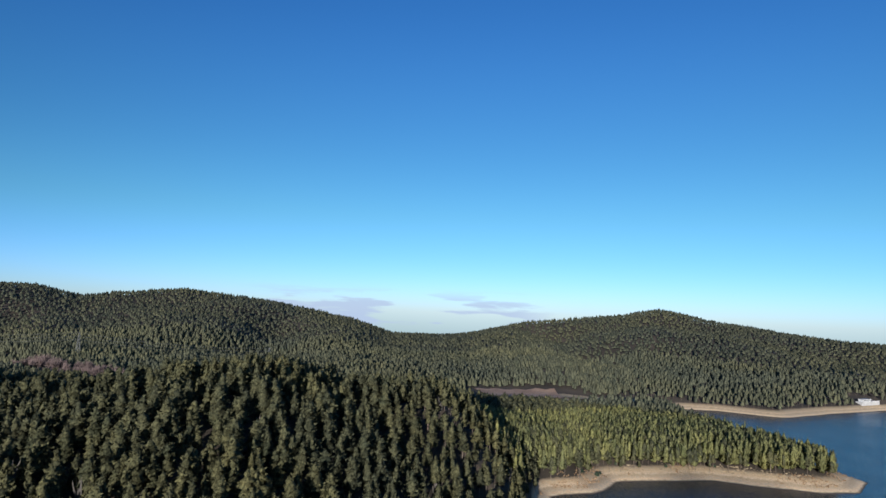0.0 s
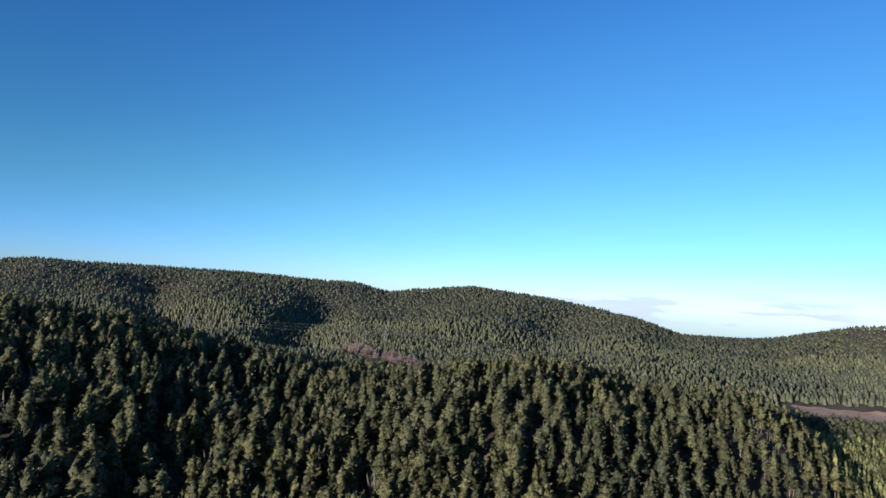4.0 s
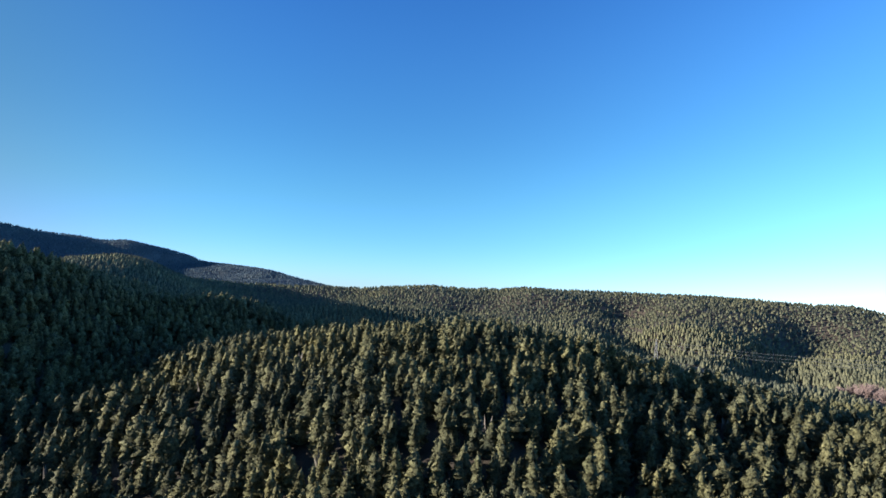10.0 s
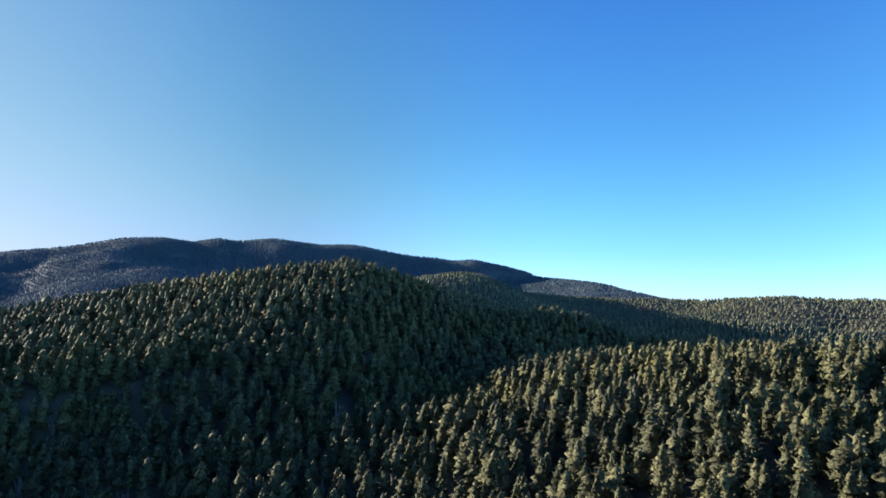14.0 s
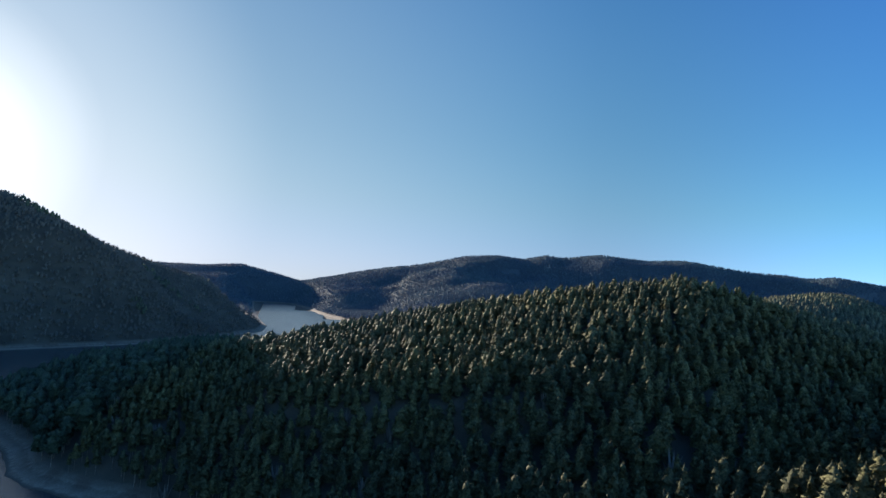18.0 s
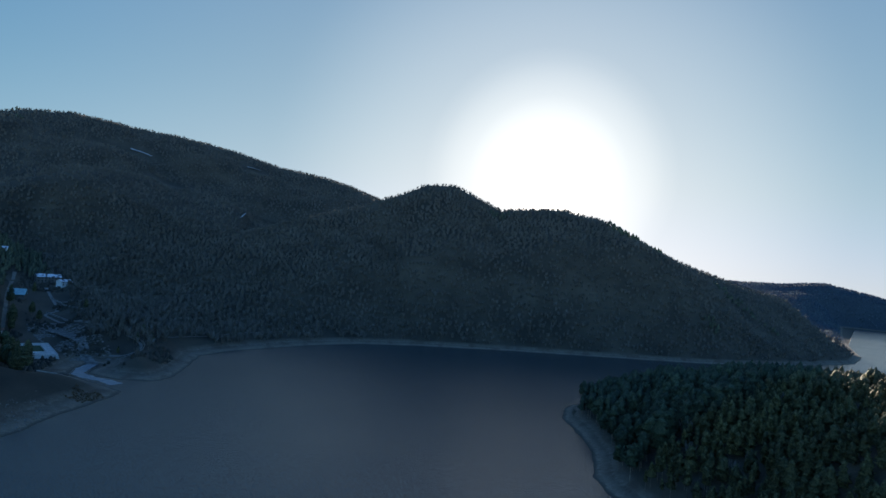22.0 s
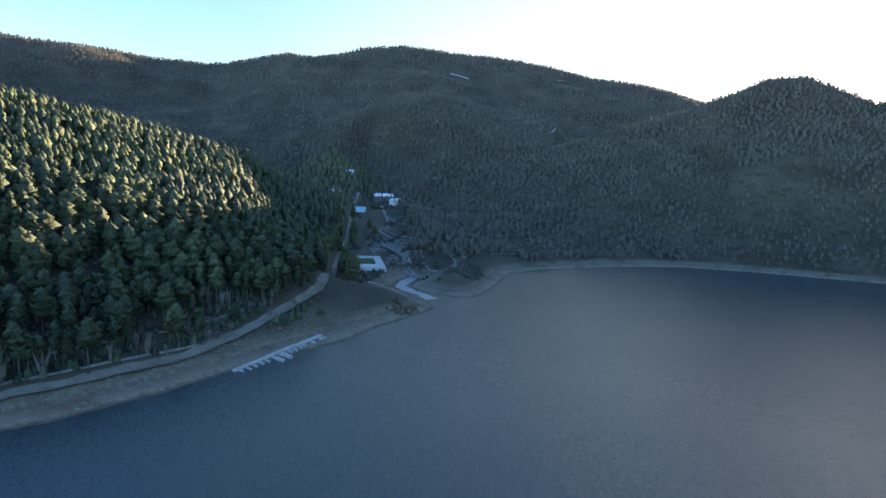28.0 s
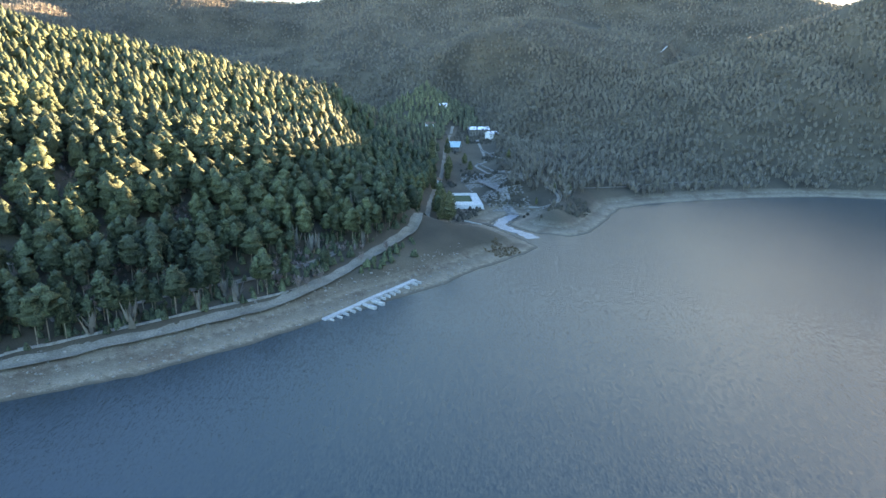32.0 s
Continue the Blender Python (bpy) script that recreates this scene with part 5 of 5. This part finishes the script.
log("log", -246, -475, -258, -471, 0.55, PALE_WOOD, "long bleached log lying on the sandy spit")
JETTY = thing("jetty", -263, -475, up(-263, -475, 0.25), 117, "small dark wooden jetty beside the stream mouth", "jetty")
for k in range(2):
    part("beam", boxed(-5.5, -1.6 + 2.2 * k, -0.3, 5.5, -1.0 + 2.2 * k, 0.25, bevel=0.05), DARK_WOOD, JETTY)
for k in range(12):
    part("plank", boxed(-5.4 + 0.92 * k, -1.9, 0.25, -4.6 + 0.92 * k, 1.9, 0.36), DARK_WOOD, JETTY)

rng = np.random.default_rng(12)
rock = []
for k in range(4):
    bm = bmesh.new()
    bmesh.ops.create_icosphere(bm, subdivisions=1, radius=0.5)
    v = np.array([v.co[:] for v in bm.verts]) * rng.uniform(0.7, 1.2, (len(bm.verts), 3)) * (1, 1, 0.6)
    f = np.array([[q.index for q in p.verts] for p in bm.faces])
    bm.free()
    rock.append((v, f))
qx, qy = rng.uniform(-240, -20, 24000), rng.uniform(-400, -180, 24000)
qz, qs = relief(qx, qy)
q = (qs > 1.5) & (qs < 24) & (rng.uniform(size=len(qx)) < 0.6)
tagged(scatter_mesh("shore_stones", rock, qx[q], qy[q], qz[q], 0.3 + 1.3 * rng.uniform(size=q.sum()) ** 4, STONE, rng),
       "grey stones and pebbles scattered over the drained shore", "stones", kind="stuff")

# pale stones and gravel terraces on the valley floor
qx, qy = rng.uniform(-304, -252, 5200), rng.uniform(-645, -520, 5200)
qz, qs = relief(qx, qy)
mid = np.interp(qy, (-645, -580, -520), (-264, -276, -286))
q = (np.abs(qx - mid) < 17) & (value_noise(qx, 3.0 * qy, 20, 95) + 0.6 * value_noise(qx, qy, 7, 96) > -0.05) & (qs > 3)
q &= (np.abs(qx + 248.5) > 17) | (np.abs(qy + 543) > 31)
tagged(scatter_mesh("valley_stones", rock, qx[q], qy[q], qz[q], 0.4 + 1.0 * rng.uniform(size=q.sum()) ** 3, PALE_STONE, rng, 2.2),
       "pale stones strewn over the gravel terraces of the valley", "stones", kind="stuff")

# low walls of pale stone
def stone_wall(name, line, high, thick, mat, label, step=3.0):
    w = new(name)
    w.matrix_basis = pose(line[0][0], line[0][1], up(*line[0][:2]))
    tagged(w, label, "wall")
    back = w.matrix_basis.inverted()
    pts = []
    for (ax, ay), (bx, by) in zip(line[:-1], line[1:]):
        n = max(1, round(math.hypot(bx - ax, by - ay) / step))
        pts += [(ax + (bx - ax) * k / n, ay + (by - ay) * k / n) for k in range(n)]
    pts.append(line[-1])
    for (ax, ay), (bx, by) in zip(pts[:-1], pts[1:]):
        long = math.hypot(bx - ax, by - ay)
        top = high * rng.uniform(0.85, 1.15)
        z0 = min(up(ax, ay), up(bx, by))
        sec = part("wall_section", boxed(0.03, -thick / 2, -1.0, long - 0.03, thick / 2, top, bevel=0.06), mat, w)
        sec.matrix_basis = back @ pose(ax, ay, z0, 0, 0, math.degrees(math.atan2(by - ay, bx - ax)))
    return w


stone_wall("roadside_wall", [(-60, -232), (-80, -246), (-92, -255), (-106, -265), (-124, -279), (-142, -294), (-160, -309)], 0.9, 0.6, PALE_STONE,
           "low pale stone wall along the wooded side of the shore road", 4.0)
stone_wall("retaining_wall", [(-271, -683), (-281, -660), (-287, -630), (-293, -600), (-301, -566)], 1.7, 0.7, PALE_STONE,
           "pale stone retaining wall below the village lane")
stone_wall("terrace_wall", [(-280, -742), (-287, -717), (-298, -664)], 1.4, 0.7, PALE_STONE, "pale stone terrace wall below the lodge")
stone_wall("curved_wall", [(-304, -518), (-310, -512), (-316, -509), (-321, -513), (-325, -525), (-324, -540)], 1.2, 0.6, PALE_STONE,
           "curved pale stone wall round the grassy point", 2.5)

# bushes and grass by the stream mouth and the road
for px, py, hh in ((-284, -448, 1.6), (-288, -447, 1.3), (-292, -500, 2.2), (-296, -508, 2.6)):
    v, f = needle_tree(rng0, 4, 8, 200, low=0.02, top=2.8, size=0.08)
    bush = tagged(new("bush", mesh_of("bush", v, f, SHRUB)), "dark leafless bush beside the stream mouth", "bush", "bushes by the stream mouth")
    bush.matrix_basis = Matrix.LocRotScale((px, py, up(px, py, -0.2)), Euler((0, 0, px)), (hh * 2.0, hh * 1.7, hh))
for px, py, hh in ((-164, -311, 7), (-167, -315, 6), (-172, -322, 7), (-188, -345, 6), (-199, -362, 7)):
    bare_tree("bare_tree", px, py, hh, PINK_WOOD, "reddish leafless shrub at the end of the shore road", "reddish shrubs by the road", 420)
qx, qy = rng.uniform(-276, -250, 900), rng.uniform(-414, -384, 900)
qz, qs = relief(qx, qy)
q = (np.hypot((qx + 265) / 11, (qy + 400) / 9) + 0.5 * value_noise(qx, qy, 5, 97) < 1) & (qs > 2)
tagged(scatter_mesh("dry_grass", BROOM, qx[q], qy[q], qz[q] - 0.1, 0.5 + 0.7 * rng.uniform(size=q.sum()), RUSTY, rng, 2.2),
       "rusty brown dry grass on the sandy spit", "grass", kind="stuff")

# dark pines along the village road
for k, (px, py) in enumerate(((-226, -650), (-224, -632), (-223, -610), (-222, -588), (-221, -566), (-219, -545), (-216, -520), (-213, -500), (-210, -478), (-233, -492),
                              (-236, -505), (-234, -414), (-229, -428), (-241, -648), (-240, -632), (-239, -617), (-241, -690), (-225, -672))):
    hh = 15 + 5 * ((k * 0.618) % 1)
    made = copy_thing(CLOSE[k % 9], Matrix())
    made.matrix_basis = Matrix.LocRotScale((px, py, up(px, py)), Euler((0, 0, 1.3 * k)), (hh * 0.8, hh * 0.8, hh))
    tagged(made, "tall dark pine beside the village road", "tree", "pines of the village")

# old snow on the high southern slope
for line, wide in (([(-488, -1516), (-508, -1503), (-528, -1489)], 9), ([(-752, -1490), (-768, -1494), (-786, -1498)], 10), ([(-600, -1092), (-610, -1104), (-620, -1118)], 2.5)):
    strip("snow_patch", line, wide, SNOW, 0.6, "patch of old snow lying in a high clearing", "snow")

# eroded pale clods along the top of the sandy bank
qx, qy = rng.uniform(205, 300, 2600), rng.uniform(130, 235, 2600)
qz, qs = relief(qx, qy)
q = (qs > 13) & (qs < 22) & (value_noise(qx, qy, 12, 98) > -0.1)
tagged(scatter_mesh("sand_clods", rock, qx[q], qy[q], qz[q], 0.5 + 1.1 * rng.uniform(size=q.sum()) ** 3, SANDY_GRASS, rng, 1.6),
       "pale eroded clods of sand at the edge of the wood", "clods", kind="stuff")

# dry grass and bushes on the sandy point
qx, qy = rng.uniform(125, 345, 9000), rng.uniform(125, 235, 9000)
qz, qs = relief(qx, qy)
q = (qs > 6) & (qs < 20) & (((qx < 190) & (value_noise(qx, qy, 11, 99) > -0.2)) | ((qx > 285) & (value_noise(qx, qy, 9, 90) > 0.0)) | (value_noise(qx, qy, 8, 91) > 0.55))
tagged(scatter_mesh("bank_grass", BROOM, qx[q], qy[q], qz[q] - 0.1, 0.5 + 0.8 * rng.uniform(size=q.sum()), PALE_RUST, rng, 2.4),
       "tawny dry grass on the heads of the sandy bank", "grass", kind="stuff")
for px, py, hh in ((181, 213, 2.6), (186, 215, 2.0), (236, 203, 2.2), (264, 186, 1.9), (292, 158, 2.2), (297, 154, 1.8), (206, 219, 1.8)):
    v, f = needle_tree(rng0, 4, 8, 160, low=0.02, top=2.8, size=0.08)
    bush = tagged(new("bush", mesh_of("bush", v, f, GREEN)), "low dark green bush at the foot of the sunlit pines", "bush", "bushes on the sandy bank")
    bush.matrix_basis = Matrix.LocRotScale((px, py, up(px, py, -0.1)), Euler((0, 0, px)), (hh * 2.2, hh * 1.8, hh))
